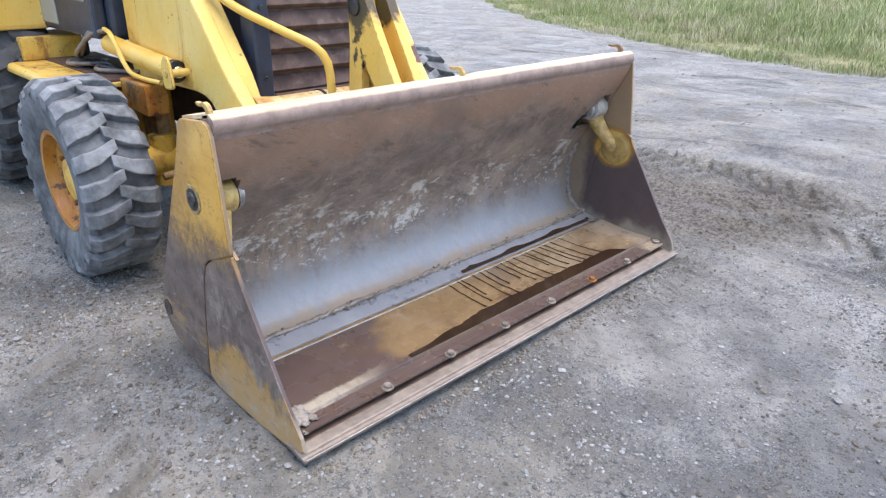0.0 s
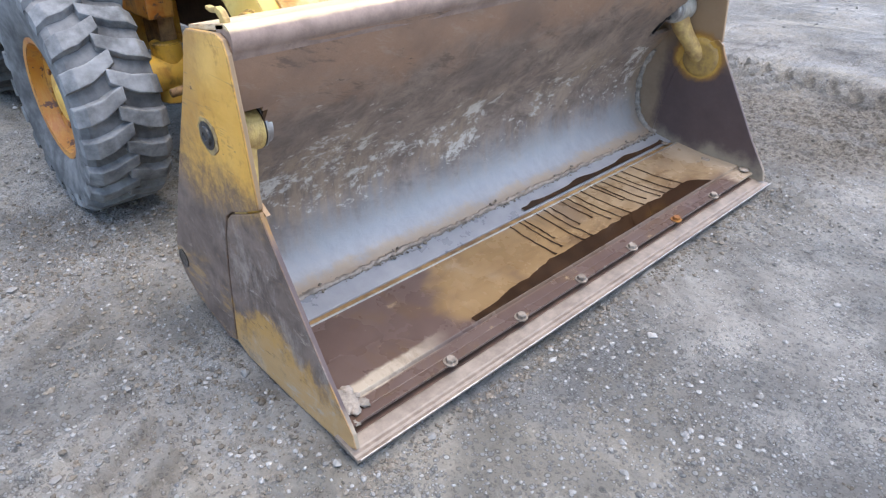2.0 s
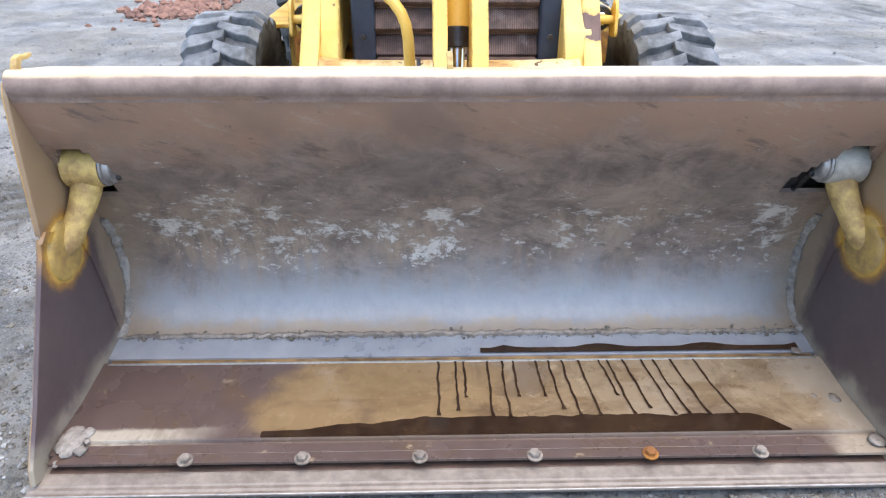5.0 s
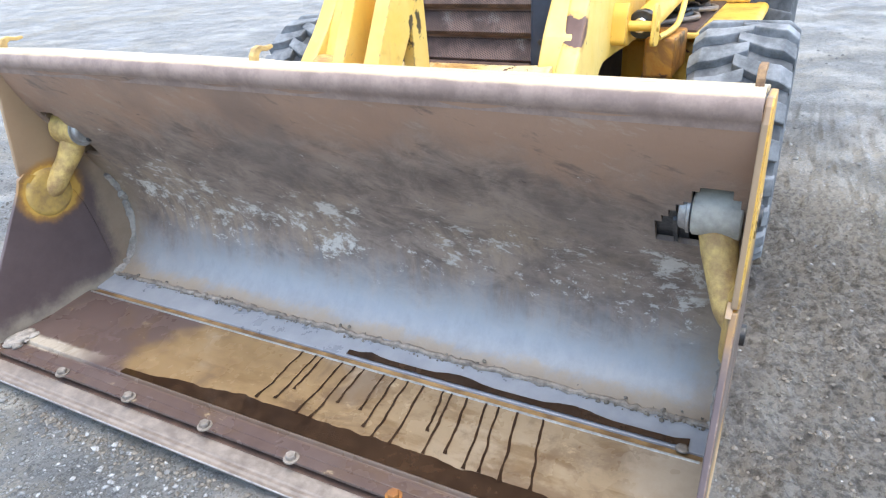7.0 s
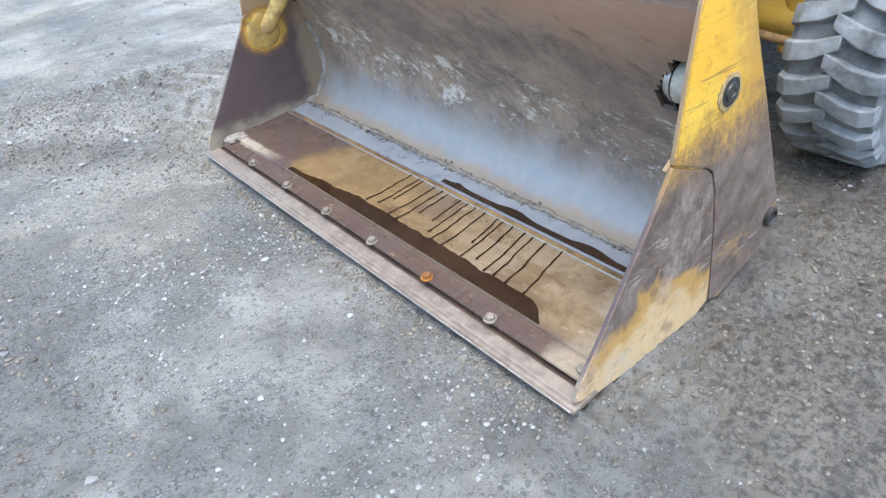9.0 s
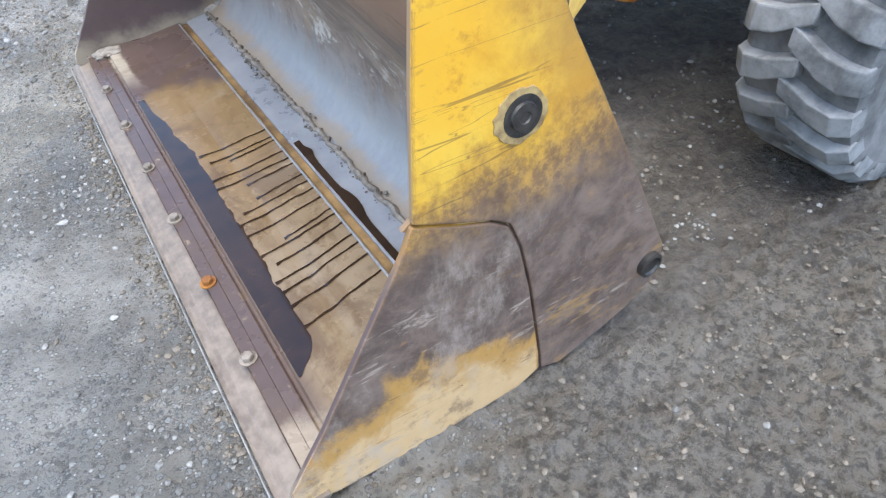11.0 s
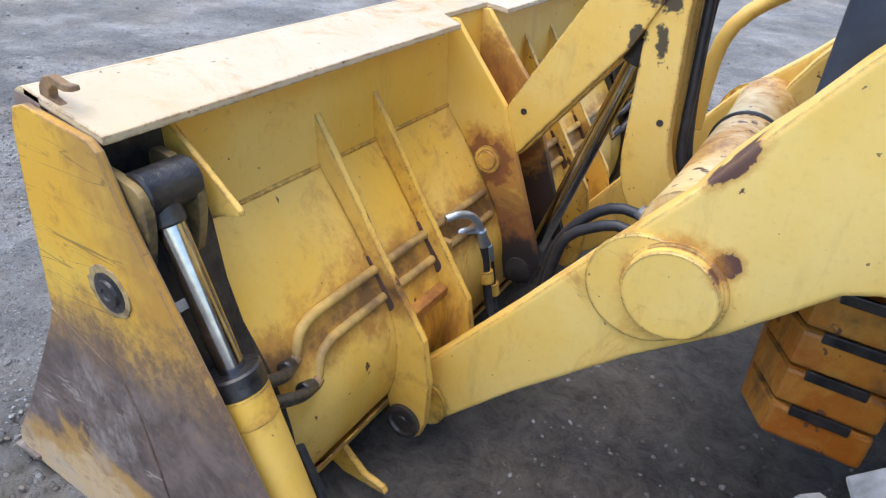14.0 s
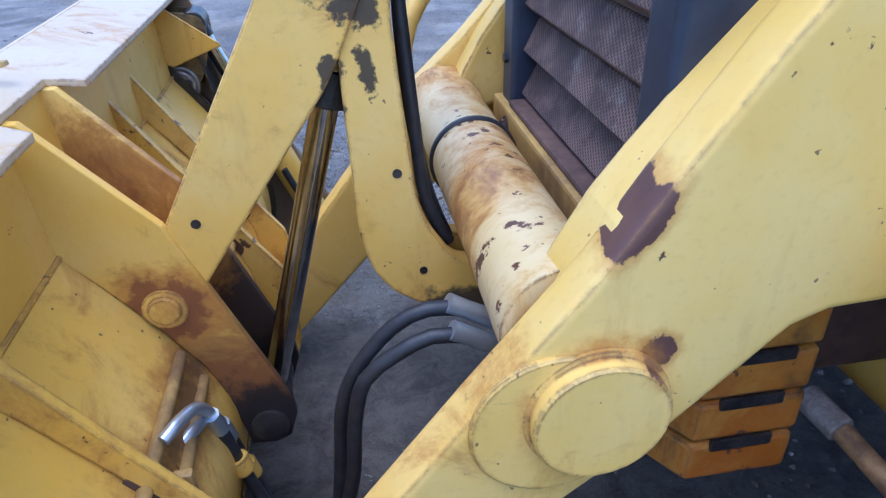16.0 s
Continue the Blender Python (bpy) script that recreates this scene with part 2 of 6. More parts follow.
    mud = g.mix(g.step(halo, 1.02, 0.88, 0, 0.9), mud, g.mix(g.noise(22, 6, 0.7), (0.42, 0.22, 0.035), (0.60, 0.38, 0.08)))
    heel = g.math("ADD", g.x, g.math("MULTIPLY", g.math("SUBTRACT", g.noise(6, 7, 0.75), 0.5), 0.16))
    mud = g.mix(g.math("MULTIPLY", g.step(heel, -0.58, -0.66, 0, 0.7), g.step(g.z, 0.66, 0.56)), mud, g.mix(g.noise(16, 6, 0.7), (0.22, 0.15, 0.09), (0.38, 0.29, 0.20)))
    front = g.math("MULTIPLY", g.step(g.math("ABSOLUTE", g.y), 1.2178, 1.2145), g.step(g.x, -0.50, -0.44))
    c = g.mix(g.math("MAXIMUM", inner, front), c, mud)
    g.link(c, b.inputs["Base Color"])
    g.link(g.step(worn, 0, 1, 0.55, 0.42), b.inputs["Roughness"])
    h = g.math("ADD", g.math("MULTIPLY", g.math("ADD", sc, ch), -0.5), g.math("MULTIPLY", g.noise(70, 4), 0.6))
    g.bump(h, 0.3, 0.002, b)
    return m


def shell_steel():
    """Inside of the bucket: rubbed brown band above, scraped dark mud with pale patches, streaked bare steel below."""
    m, t, b = mat("bucket_shell_steel", 0.55, 0.0)
    g = G(t)
    n = g.noise(3.2, 6, 0.65)
    upper = g.mix(g.noise(4, 6, 0.7, stretch=(1, 0.5, 1)), (0.235, 0.132, 0.084), (0.345, 0.208, 0.135))
    dark = g.mix(g.step(g.noise(7, 9, 0.76, stretch=(1, 0.8, 1.2), distort=0.5), 0.34, 0.66), (0.130, 0.094, 0.076), (0.29, 0.215, 0.168))
    zone = g.step(g.math("ADD", g.z, g.math("MULTIPLY", g.math("SUBTRACT", g.noise(2.6, 6, 0.7, distort=0.4), 0.5), 0.5)), 0.76, 0.95)
    c = g.mix(zone, dark, upper)
    # slanting scrapes and dents, pressed in dark
    sc = t.nodes.new("ShaderNodeCombineXYZ")
    g.link(g.math("ADD", g.math("MULTIPLY", g.y, 3.2), g.math("MULTIPLY", g.z, -3.4)), sc.inputs[0])
    g.link(g.math("ADD", g.math("MULTIPLY", g.z, 13.0), g.math("MULTIPLY", g.y, 5.5)), sc.inputs[1])
    sn = t.nodes.new("ShaderNodeTexNoise")
    g.link(sc.outputs[0], sn.inputs["Vector"])
    sn.inputs["Scale"].default_value, sn.inputs["Detail"].default_value, sn.inputs["Roughness"].default_value = 1.0, 9, 0.74
    scrape = sn.outputs["Fac"]
    c = g.mix(g.step(scrape, 0.56, 0.66, 0, 0.65), c, (0.085, 0.058, 0.046))
    c = g.mix(g.step(scrape, 0.44, 0.33, 0, 0.5), c, (0.36, 0.27, 0.205))
    dent = g.step(g.noise(11, 7, 0.72, stretch=(1, 0.55, 1.3), distort=0.8), 0.66, 0.70)
    c = g.mix(g.math("MULTIPLY", dent, g.step(g.z, 0.50, 0.62, 0, 0.8)), c, (0.062, 0.040, 0.032))
    c = g.mix(g.step(g.noise(1.7, 4, 0.6), 0.50, 0.66, 0, 0.45), c, (0.105, 0.080, 0.070))
    # pale patches of dried silt, in clusters
    cluster = g.step(g.noise(2.4, 4, 0.65), 0.42, 0.62, -0.03, 0.045)
    low = g.math("MULTIPLY", g.step(g.z, 0.26, 0.36), g.step(g.math("ADD", g.z, g.math("MULTIPLY", g.math("SUBTRACT", n, 0.5), 0.4)), 0.74, 0.50))
    lift = g.math("ADD", cluster, g.math("MULTIPLY", low, 0.085))
    patch = g.step(g.math("ADD", g.noise(9.5, 10, 0.80, stretch=(1, 0.8, 1.0), distort=0.3), lift), 0.655, 0.71)
    fleck = g.step(g.math("ADD", g.noise(26.0, 8, 0.78, stretch=(1, 0.7, 1.3)), lift), 0.65, 0.71)
    tan = g.mix(g.noise(24, 5, 0.7), (0.46, 0.40, 0.34), (0.70, 0.645, 0.58))
    # bare steel, streaked upwards
    streaks = g.noise(22, 6, 0.72, stretch=(1, 1, 0.10))
    steel = g.mix(streaks, (0.19, 0.19, 0.198), (0.36, 0.362, 0.373))
    hz = g.math("ADD", g.z, g.math("ADD", g.math("MULTIPLY", streaks, 0.26), g.math("MULTIPLY", n, 0.22)))
    bare = g.step(hz, 0.64, 0.40)
    c = g.mix(g.math("MULTIPLY", g.step(g.noise(2.0, 4), 0.46, 0.60), g.math("MULTIPLY", g.step(g.z, 0.26, 0.36), g.step(streaks, 0.36, 0.62, 0, 0.55))), c, g.mix(g.step(g.z, 0.55, 0.75), (0.40, 0.285, 0.19), c))
    c = g.mix(g.math("MULTIPLY", bare, 0.95), c, steel)
    pale = g.math("MULTIPLY", g.math("MAXIMUM", patch, g.math("MULTIPLY", fleck, 0.75)), g.math("MULTIPLY", g.step(g.z, 0.20, 0.34, 0.1, 0.9), g.step(g.z, 1.0, 0.78)))
    c = g.mix(pale, c, tan)
    foot = g.math("ADD", g.z, g.math("MULTIPLY", g.math("SUBTRACT", g.noise(8, 7, 0.75), 0.5), 0.09))
    c = g.mix(g.step(foot, 0.150, 0.120, 0, 0.55), c, (0.36, 0.25, 0.14))
    ends = g.math("ADD", g.math("ABSOLUTE", g.y), g.math("MULTIPLY", g.math("SUBTRACT", g.noise(5, 7, 0.75), 0.5), 0.30))
    c = g.mix(g.math("MULTIPLY", g.step(ends, 1.05, 1.20, 0, 0.75), g.step(g.z, 0.80, 0.60)), c, g.mix(g.noise(14, 6, 0.7), (0.20, 0.135, 0.085), (0.36, 0.27, 0.19)))
    g.link(c, b.inputs["Base Color"])
    g.link(g.math("MULTIPLY", bare, 0.15), b.inputs["Metallic"])
    g.link(g.step(bare, 0, 1, 0.62, 0.46), b.inputs["Roughness"])
    h = g.math("ADD", g.math("MULTIPLY", g.noise(26, 7, 0.72), 0.8), g.math("ADD", g.math("MULTIPLY", pale, 0.5), g.math("MULTIPLY", scrape, -1.2)))
    g.bump(g.math("SUBTRACT", h, dent), 0.5, 0.004, b)
    return m


def floor_steel():
    """Bucket floor: dried ochre silt over dark plate."""
    m, t, b = mat("silt_covered_floor", 0.5)
    g = G(t)
    n = g.noise(2.6, 6, 0.6, stretch=(1.2, 0.6, 1))
    dark = g.mix(g.noise(14, 5), (0.065, 0.042, 0.036), (0.11, 0.075, 0.065))
    silt = g.mix(g.noise(8, 6, 0.7), (0.15, 0.095, 0.045), (0.26, 0.17, 0.085))
    silt = g.mix(g.step(g.noise(4, 5), 0.5, 0.65), silt, (0.26, 0.20, 0.14))
    silt = g.mix(g.step(g.y, 0.0, 0.55, 0, 0.7), silt, g.mix(g.noise(11, 5), (0.18, 0.13, 0.08), (0.28, 0.215, 0.145)))
    silt = g.mix(g.step(g.noise(7, 6, 0.7, stretch=(2.2, 0.7, 1)), 0.48, 0.66, 0, 0.7), silt, (0.13, 0.078, 0.035))
    along = g.math("ADD", g.y, g.math("MULTIPLY", g.math("SUBTRACT", n, 0.5), 0.7))
    f = g.math("MULTIPLY", g.step(along, -0.72, -0.62), g.step(g.x, -0.11, -0.19))
    c = g.mix(f, dark, silt)
    pale = g.math("MULTIPLY", g.step(g.math("ABSOLUTE", g.math("ADD", g.math("ADD", g.x, 0.155), g.math("MULTIPLY", g.math("SUBTRACT", g.noise(7, 5), 0.5), 0.05))), 0.034, 0.014), g.math("MULTIPLY", g.step(g.y, -1.2, -1.16), g.step(g.math("ADD", g.y, g.math("MULTIPLY", g.noise(5, 4), 0.3)), -0.55, -0.75)))
    c = g.mix(pale, c, (0.34, 0.29, 0.23))
    c = g.mix(g.step(g.noise(30, 6, 0.7), 0.6, 0.72, 0, 0.5), c, (0.10, 0.06, 0.035))
    c = g.mix(g.step(g.noise(3.6, 7, 0.7, distort=0.8), 0.50, 0.62, 0, 0.6), c, (0.095, 0.058, 0.034))
    c = g.mix(g.step(g.noise(9, 7, 0.75, stretch=(1.6, 1, 1)), 0.60, 0.68, 0, 0.6), c, (0.36, 0.27, 0.17))
    crust = g.math("ADD", g.y, g.math("MULTIPLY", g.math("SUBTRACT", g.noise(4.5, 8, 0.75), 0.5), 0.5))
    c = g.mix(g.step(crust, 0.98, 1.12, 0, 0.85), c, g.mix(g.noise(20, 6, 0.7), (0.21, 0.16, 0.115), (0.38, 0.31, 0.235)))
    g.link(c, b.inputs["Base Color"])
    g.link(g.step(g.noise(5, 4), 0.3, 0.7, 0.16, 0.42), b.inputs["Roughness"])
    g.bump(g.noise(45, 5, 0.7), 0.12, 0.002, b)
    return m


def rusted_bracket():
    """Yellow paint with rust run down from the pin and grease low down."""
    m, t, b = mat("rust_run_paint", 0.55)
    g = G(t)
    c = g.mix(g.step(g.noise(3, 5), 0.35, 0.7), YEL, YEL2)
    n = g.noise(7, 6, 0.7, distort=0.4)
    f = g.math("ADD", g.math("MULTIPLY", g.math("SUBTRACT", n, 0.5), 0.75), g.math("SUBTRACT", 0.71, g.z))
    f = g.math("ADD", f, g.step(g.y, 0.0, -0.05, 0, 0.26))
    c = g.mix(g.step(f, -0.06, 0.08, 0, 0.9), c, (0.36, 0.17, 0.035))
    c = g.mix(g.step(f, 0.05, 0.22, 0, 0.85), c, (0.20, 0.07, 0.022))
    c = g.mix(g.step(f, 0.24, 0.36, 0, 0.9), c, (0.03, 0.022, 0.02))
    ring = g.blob(-0.699, 0.663, 0.085, 0.080, 0, 0.8, 22)
    c = g.mix(g.step(ring, 1.5, 0.95, 0, 0.75), c, (0.45, 0.20, 0.035))
    c = g.mix(g.step(ring, 1.02, 0.75, 0, 0.9), c, g.mix(g.noise(30, 5), (0.14, 0.04, 0.016), (0.27, 0.10, 0.03)))
    oil = g.blob(-0.85, 0.34, 0.10, 0.11, 0, 0.9, 14)
    c = g.mix(g.step(oil, 1.25, 0.75, 0, 0.95), c, (0.02, 0.016, 0.016))
    g.link(c, b.inputs["Base Color"])
    g.bump(g.noise(60, 5, 0.7), 0.4, 0.003, b)
    return m


def simple(name, c1, c2, scale, rough, metal=0.0, bump=0.2, dist=0.002, stretch=None, r2=None):
    m, t, b = mat(name, rough, metal)
    g = G(t)
    n = g.noise(scale, 5, 0.65, stretch)
    big = g.noise(scale * 0.13, 4, 0.6)
    f = g.math("ADD", g.math("MULTIPLY", n, 0.6), g.math("MULTIPLY", big, 0.4))
    g.link(g.mix(g.step(f, 0.35, 0.65), c1, c2), b.inputs["Base Color"])
    if r2:
        g.link(g.step(f, 0.35, 0.65, rough, r2), b.inputs["Roughness"])
    g.bump(g.noise(scale * 2.5, 4, 0.6, stretch), bump, dist, b)
    return m


def ground_dirt():
    """Compacted grey-beige yard dirt, crumbly and set with fine gravel, smeared by tyres further out."""
    m, t, b = mat("yard_dirt", 0.92)
    g = G(t)
    big = g.noise(0.6, 5, 0.6, distort=0.5)
    mid = g.noise(3.5, 7, 0.68, distort=0.4)
    c = g.mix(g.step(mid, 0.36, 0.66), (0.262, 0.246, 0.224), (0.37, 0.352, 0.322))
    c = g.mix(g.step(big, 0.47, 0.60, 0, 0.7), c, g.mix(mid, (0.27, 0.236, 0.185), (0.37, 0.335, 0.275)))
    blue = g.step(g.noise(1.1, 6, 0.7, distort=0.6), 0.54, 0.64)
    c = g.mix(g.math("MULTIPLY", blue, 0.6), c, g.mix(mid, (0.20, 0.205, 0.212), (0.33, 0.335, 0.345)))
    # crumbs: shade in the hollows between small clods, painted dark, ragged and clustered
    churn = g.step(g.noise(1.25, 5, 0.65), 0.40, 0.62, 0.25, 1.0)
    crumb = g.noise(30.0, 9, 0.78, distort=0.5)
    clod = g.noise(10.0, 10, 0.80, distort=0.5)
    grain = g.noise(110.0, 5, 0.75)
    c = g.mix(g.math("MULTIPLY", churn, g.step(crumb, 0.47, 0.37, 0, 0.7)), c, (0.115, 0.105, 0.092))
    c = g.mix(g.math("MULTIPLY", churn, g.step(clod, 0.44, 0.36, 0, 0.75)), c, (0.075, 0.069, 0.062))
    c = g.mix(g.math("MULTIPLY", churn, g.step(clod, 0.56, 0.66, 0, 0.5)), c, (0.42, 0.40, 0.365))
    c = g.mix(g.step(grain, 0.45, 0.30, 0, 0.6), c, (0.10, 0.094, 0.086))
    c = g.mix(g.step(grain, 0.60, 0.74, 0, 0.5), c, (0.46, 0.45, 0.43))
    spoil = g.math("ADD", g.math("ADD", g.y, g.math("MULTIPLY", g.x, -0.55)), g.math("MULTIPLY", g.math("SUBTRACT", g.noise(1.8, 6, 0.7), 0.5), 1.1))
    spoil = g.math("MULTIPLY", g.math("MULTIPLY", g.step(spoil, 1.35, 1.75), g.step(spoil, 3.6, 2.6)), g.step(g.x, 0.7, 0.1))
    # spoil lumps, the shade between them darkened into the colour
    lump = g.noise(36.0, 7, 0.70)
    c = g.mix(g.math("MULTIPLY", spoil, 0.85), c, g.mix(g.step(lump, 0.38, 0.58), (0.095, 0.078, 0.060), g.mix(mid, (0.25, 0.21, 0.165), (0.38, 0.335, 0.275))))
    # ragged ellipse: moist soil plus the machine's shade, painted into the ground
    damp_shade = g.math("SQRT", g.math("ADD", g.math("POWER", g.math("MULTIPLY", g.math("ADD", g.x, 1.45), 0.70), 2.0), g.math("POWER", g.math("MULTIPLY", g.math("SUBTRACT", g.y, 0.22), 0.92), 2.0)))
    damp_shade = g.math("ADD", damp_shade, g.math("MULTIPLY", g.math("SUBTRACT", g.noise(2.2, 6, 0.7, distort=0.5), 0.5), 1.3))
    stones = 0.0
    calm = g.step(damp_shade, 0.8, 1.1, 0.35, 1.0)
    patch = g.step(g.math("ADD", g.noise(1.7, 6, 0.7), g.math("MULTIPLY", blue, 0.08)), 0.46, 0.58, 0.12, 1.0)
    for sc, thr, amt in ((48, 0.42, 0.85), (100, 0.46, 0.8)):
        v = g.voronoi(sc)
        grey = t.nodes.new("ShaderNodeSeparateColor")
        g.link(v["Color"], grey.inputs[0])
        tone = g.mix(grey.outputs[0], (0.12, 0.118, 0.115), (0.52, 0.515, 0.505))
        keep = g.step(g.math("ADD", grey.outputs[1], g.math("MULTIPLY", patch, 0.45)), 0.80, 0.86)
        keep = g.math("MULTIPLY", g.math("MULTIPLY", keep, calm), g.step(spoil, 0.2, 0.8, 1.0, 0.15))
        pebble = g.math("MULTIPLY", g.step(v["Distance"], thr, thr * 0.62), keep)
        # dark ring of contact shade painted round each pebble
        rimmed = g.math("MULTIPLY", g.math("MULTIPLY", g.step(v["Distance"], thr * 0.75, thr), g.step(v["Distance"], thr * 1.35, thr)), keep)
        c = g.mix(g.math("MULTIPLY", rimmed, 0.55), c, (0.085, 0.08, 0.074))
        c = g.mix(g.math("MULTIPLY", pebble, amt), c, tone)
        stones = g.math("ADD", pebble, stones)
    # long smears left by tyres
    cx = t.nodes.new("ShaderNodeCombineXYZ")
    bend = g.math("MULTIPLY", g.noise(0.25, 2), 3.0)
    g.link(g.math("ADD", g.math("ADD", g.math("MULTIPLY", g.y, 2.4), g.math("MULTIPLY", g.x, -0.4)), bend), cx.inputs[0])
    g.link(g.math("ADD", g.math("MULTIPLY", g.x, 0.55), g.math("MULTIPLY", g.y, 0.1)), cx.inputs[1])
    tn = t.nodes.new("ShaderNodeTexNoise")
    g.link(cx.outputs[0], tn.inputs["Vector"])
    tn.inputs["Scale"].default_value, tn.inputs["Detail"].default_value, tn.inputs["Roughness"].default_value = 1.0, 9, 0.74
    track = tn.outputs["Fac"]
    away = g.step(g.math("ADD", g.y, g.math("MULTIPLY", g.x, 0.35)), 0.8, 2.4, 0.3, 1.0)
    c = g.mix(g.math("MULTIPLY", away, g.step(track, 0.53, 0.64, 0, 0.7)), c, (0.085, 0.082, 0.080))
    c = g.mix(g.math("MULTIPLY", away, g.step(track, 0.46, 0.36, 0, 0.5)), c, (0.38, 0.375, 0.37))
    # darken the soil under the machine, mostly for its shade
    c = g.mix(g.step(damp_shade, 1.10, 0.78, 0, 0.82), c, g.mix(g.step(clod, 0.36, 0.64), (0.050, 0.043, 0.038), (0.170, 0.148, 0.128)))
    g.link(c, b.inputs["Base Color"])
    h = g.math("ADD", g.math("MULTIPLY", g.math("MULTIPLY", churn, clod), 2.6), g.math("MULTIPLY", g.math("MULTIPLY", churn, crumb), 1.4))
    h = g.math("ADD", h, g.math("ADD", g.math("MULTIPLY", grain, 0.35), g.math("ADD", g.math("MULTIPLY", stones, 0.22), g.math("MULTIPLY", g.math("MULTIPLY", lump, spoil), 2.4))))
    h = g.math("MULTIPLY", g.math("ADD", h, g.math("MULTIPLY", track, g.math("MULTIPLY", away, 1.0))), g.step(calm, 0.35, 1.0, 0.7, 1.0))
    g.bump(h, 1.0, 0.028, b)
    return m


M_YEL = yellow_paint()
M_BACK = yellow_paint("pipe_stained_paint", 0.05, 0.0, band=True)
M_ARM = yellow_paint("arm_paint", 0.01, 0.0, (0.74, 0.47, 0.09), (0.78, 0.56, 0.18),
                     rusts=((-1.395, 1.020, 0.058, 0.024, -52, 0.8, 24), (-1.440, 0.833, 0.028, 0.028, 0, 0.7, 40),),
                     greases=((-0.822, 0.140, 0.075, 0.075, 0, 0.5, 30),), halos=((-1.362, 0.747, 0.108, 0.590), (-1.306, 0.727, 0.122, 0.5685)))
M_ARM_R = yellow_paint("plain_arm_paint", 0.01, 0.0, (0.74, 0.47, 0.09), (0.78, 0.56, 0.18))
M_CRANK = yellow_paint("crank_paint", 0.02, 0.0, (0.74, 0.45, 0.08), (0.78, 0.55, 0.17),
                       greases=((-1.085, 1.32, 0.13, 0.10, 0, 0.8, 16), (-1.052, 1.06, 0.020, 0.060, 8, 2.2, 26), (-1.115, 1.085, 0.013, 0.034, -14, 2.4, 30), (-1.09, 1.19, 0.05, 0.02, 40, 2.4, 24), (-1.25, 0.575, 0.13, 0.050, -8, 1.2, 16)))
M_PIN = simple("ragged_tan_rim", (0.16, 0.10, 0.05), (0.44, 0.31, 0.13), 40, 0.7, 0.0, 0.4)
M_YEL_R = yellow_paint("rusty_yellow_paint", 0.10)
M_BRACKET = rusted_bracket()
M_MUDYEL = simple("muddy_yellow_paint", (0.26, 0.155, 0.065), (0.60, 0.42, 0.14), 20, 0.65, 0.0, 0.9, 0.006)
M_YEL_G = yellow_paint("greasy_yellow_paint", 0.05, 0.06)
M_SIDE = side_paint()
M_SHELL = shell_steel()
M_FLOOR = floor_steel()
def lip_paint():
    """Rolled lip: pale paint left on top, rubbed brown below."""
    m, t, b = mat("rubbed_lip", 0.5)
    g = G(t)
    c = g.mix(g.step(g.noise(12, 6, 0.7), 0.35, 0.65), (0.20, 0.135, 0.11), (0.30, 0.21, 0.17))
    c = g.mix(g.step(g.noise(30, 6, 0.75, stretch=(1, 0.4, 1)), 0.60, 0.70, 0, 0.5), c, (0.15, 0.10, 0.08))
    h = g.math("ADD", g.z, g.math("MULTIPLY", g.math("SUBTRACT", g.noise(11, 7, 0.75, stretch=(1, 0.3, 1)), 0.5), 0.020))
    c = g.mix(g.step(h, 1.064, 1.074, 0, 0.9), c, g.mix(g.noise(5, 5), (0.66, 0.47, 0.19), (0.64, 0.53, 0.37)))
    g.link(c, b.inputs["Base Color"])
    g.bump(g.noise(60, 5, 0.7), 0.3, 0.002, b)
    return m


M_NOSE = lip_paint()
# worn top paint, made pale to carry the sky's glare
M_TOP = yellow_paint("glare_paled_paint", 0.05, 0.0, (0.55, 0.43, 0.26), (0.60, 0.50, 0.37))
M_EDGE = simple("scoured_edge_steel", (0.13, 0.10, 0.08), (0.235, 0.19, 0.155), 34, 0.36, 0.0, 0.25, 0.002, (1, 0.7, 1), r2=0.55)
M_BARE = simple("bright_scraped_steel", (0.35, 0.34, 0.34), (0.55, 0.54, 0.53), 60, 0.35, 0.8)
M_WET = simple("wet_dark_film", (0.018, 0.009, 0.005), (0.040, 0.021, 0.011), 20, 0.06, 0.0, 0.04, 0.001)
# wet grey steel; the blue is sky reflection mixed into the base colour
M_STRIP = simple("sky_tinted_wet_steel", (0.27, 0.28, 0.31), (0.36, 0.365, 0.39), 9, 0.26, 0.3, 0.08, r2=0.36)
M_GAP = simple("rusty_ochre_silt", (0.10, 0.055, 0.022), (0.34, 0.21, 0.085), 12, 0.6, 0.0, 0.5, 0.003)
M_BOLT = simple("dirty_bolt_steel", (0.12, 0.098, 0.08), (0.30, 0.255, 0.215), 45, 0.6, 0.3, 0.5, 0.003)
# greasy steel; in wells and openings this black also holds their shade
M_BLACK = simple("grease_and_shade_black", (0.010, 0.010, 0.013), (0.052, 0.047, 0.042), 26, 0.34, 0.1, 0.6, 0.004)
M_DARK = simple("rusty_dark_steel", (0.05, 0.028, 0.02), (0.11, 0.06, 0.04), 15, 0.7, 0.0, 0.4, 0.003)
M_RUST = simple("orange_rust", (0.15, 0.05, 0.014), (0.50, 0.22, 0.03), 11, 0.75, 0.0, 0.5, 0.003)
M_CHROME = simple("chromed_rod", (0.75, 0.76, 0.78), (0.82, 0.83, 0.85), 30, 0.12, 1.0, 0.02)
M_TUBE = yellow_paint("flaking_cream_paint", 0.13, 0.0, (0.62, 0.46, 0.20), (0.70, 0.58, 0.33))
M_RUBBER = simple("dusty_rubber", (0.115, 0.12, 0.128), (0.29, 0.30, 0.315), 12, 0.9, 0.0, 0.5, 0.004)
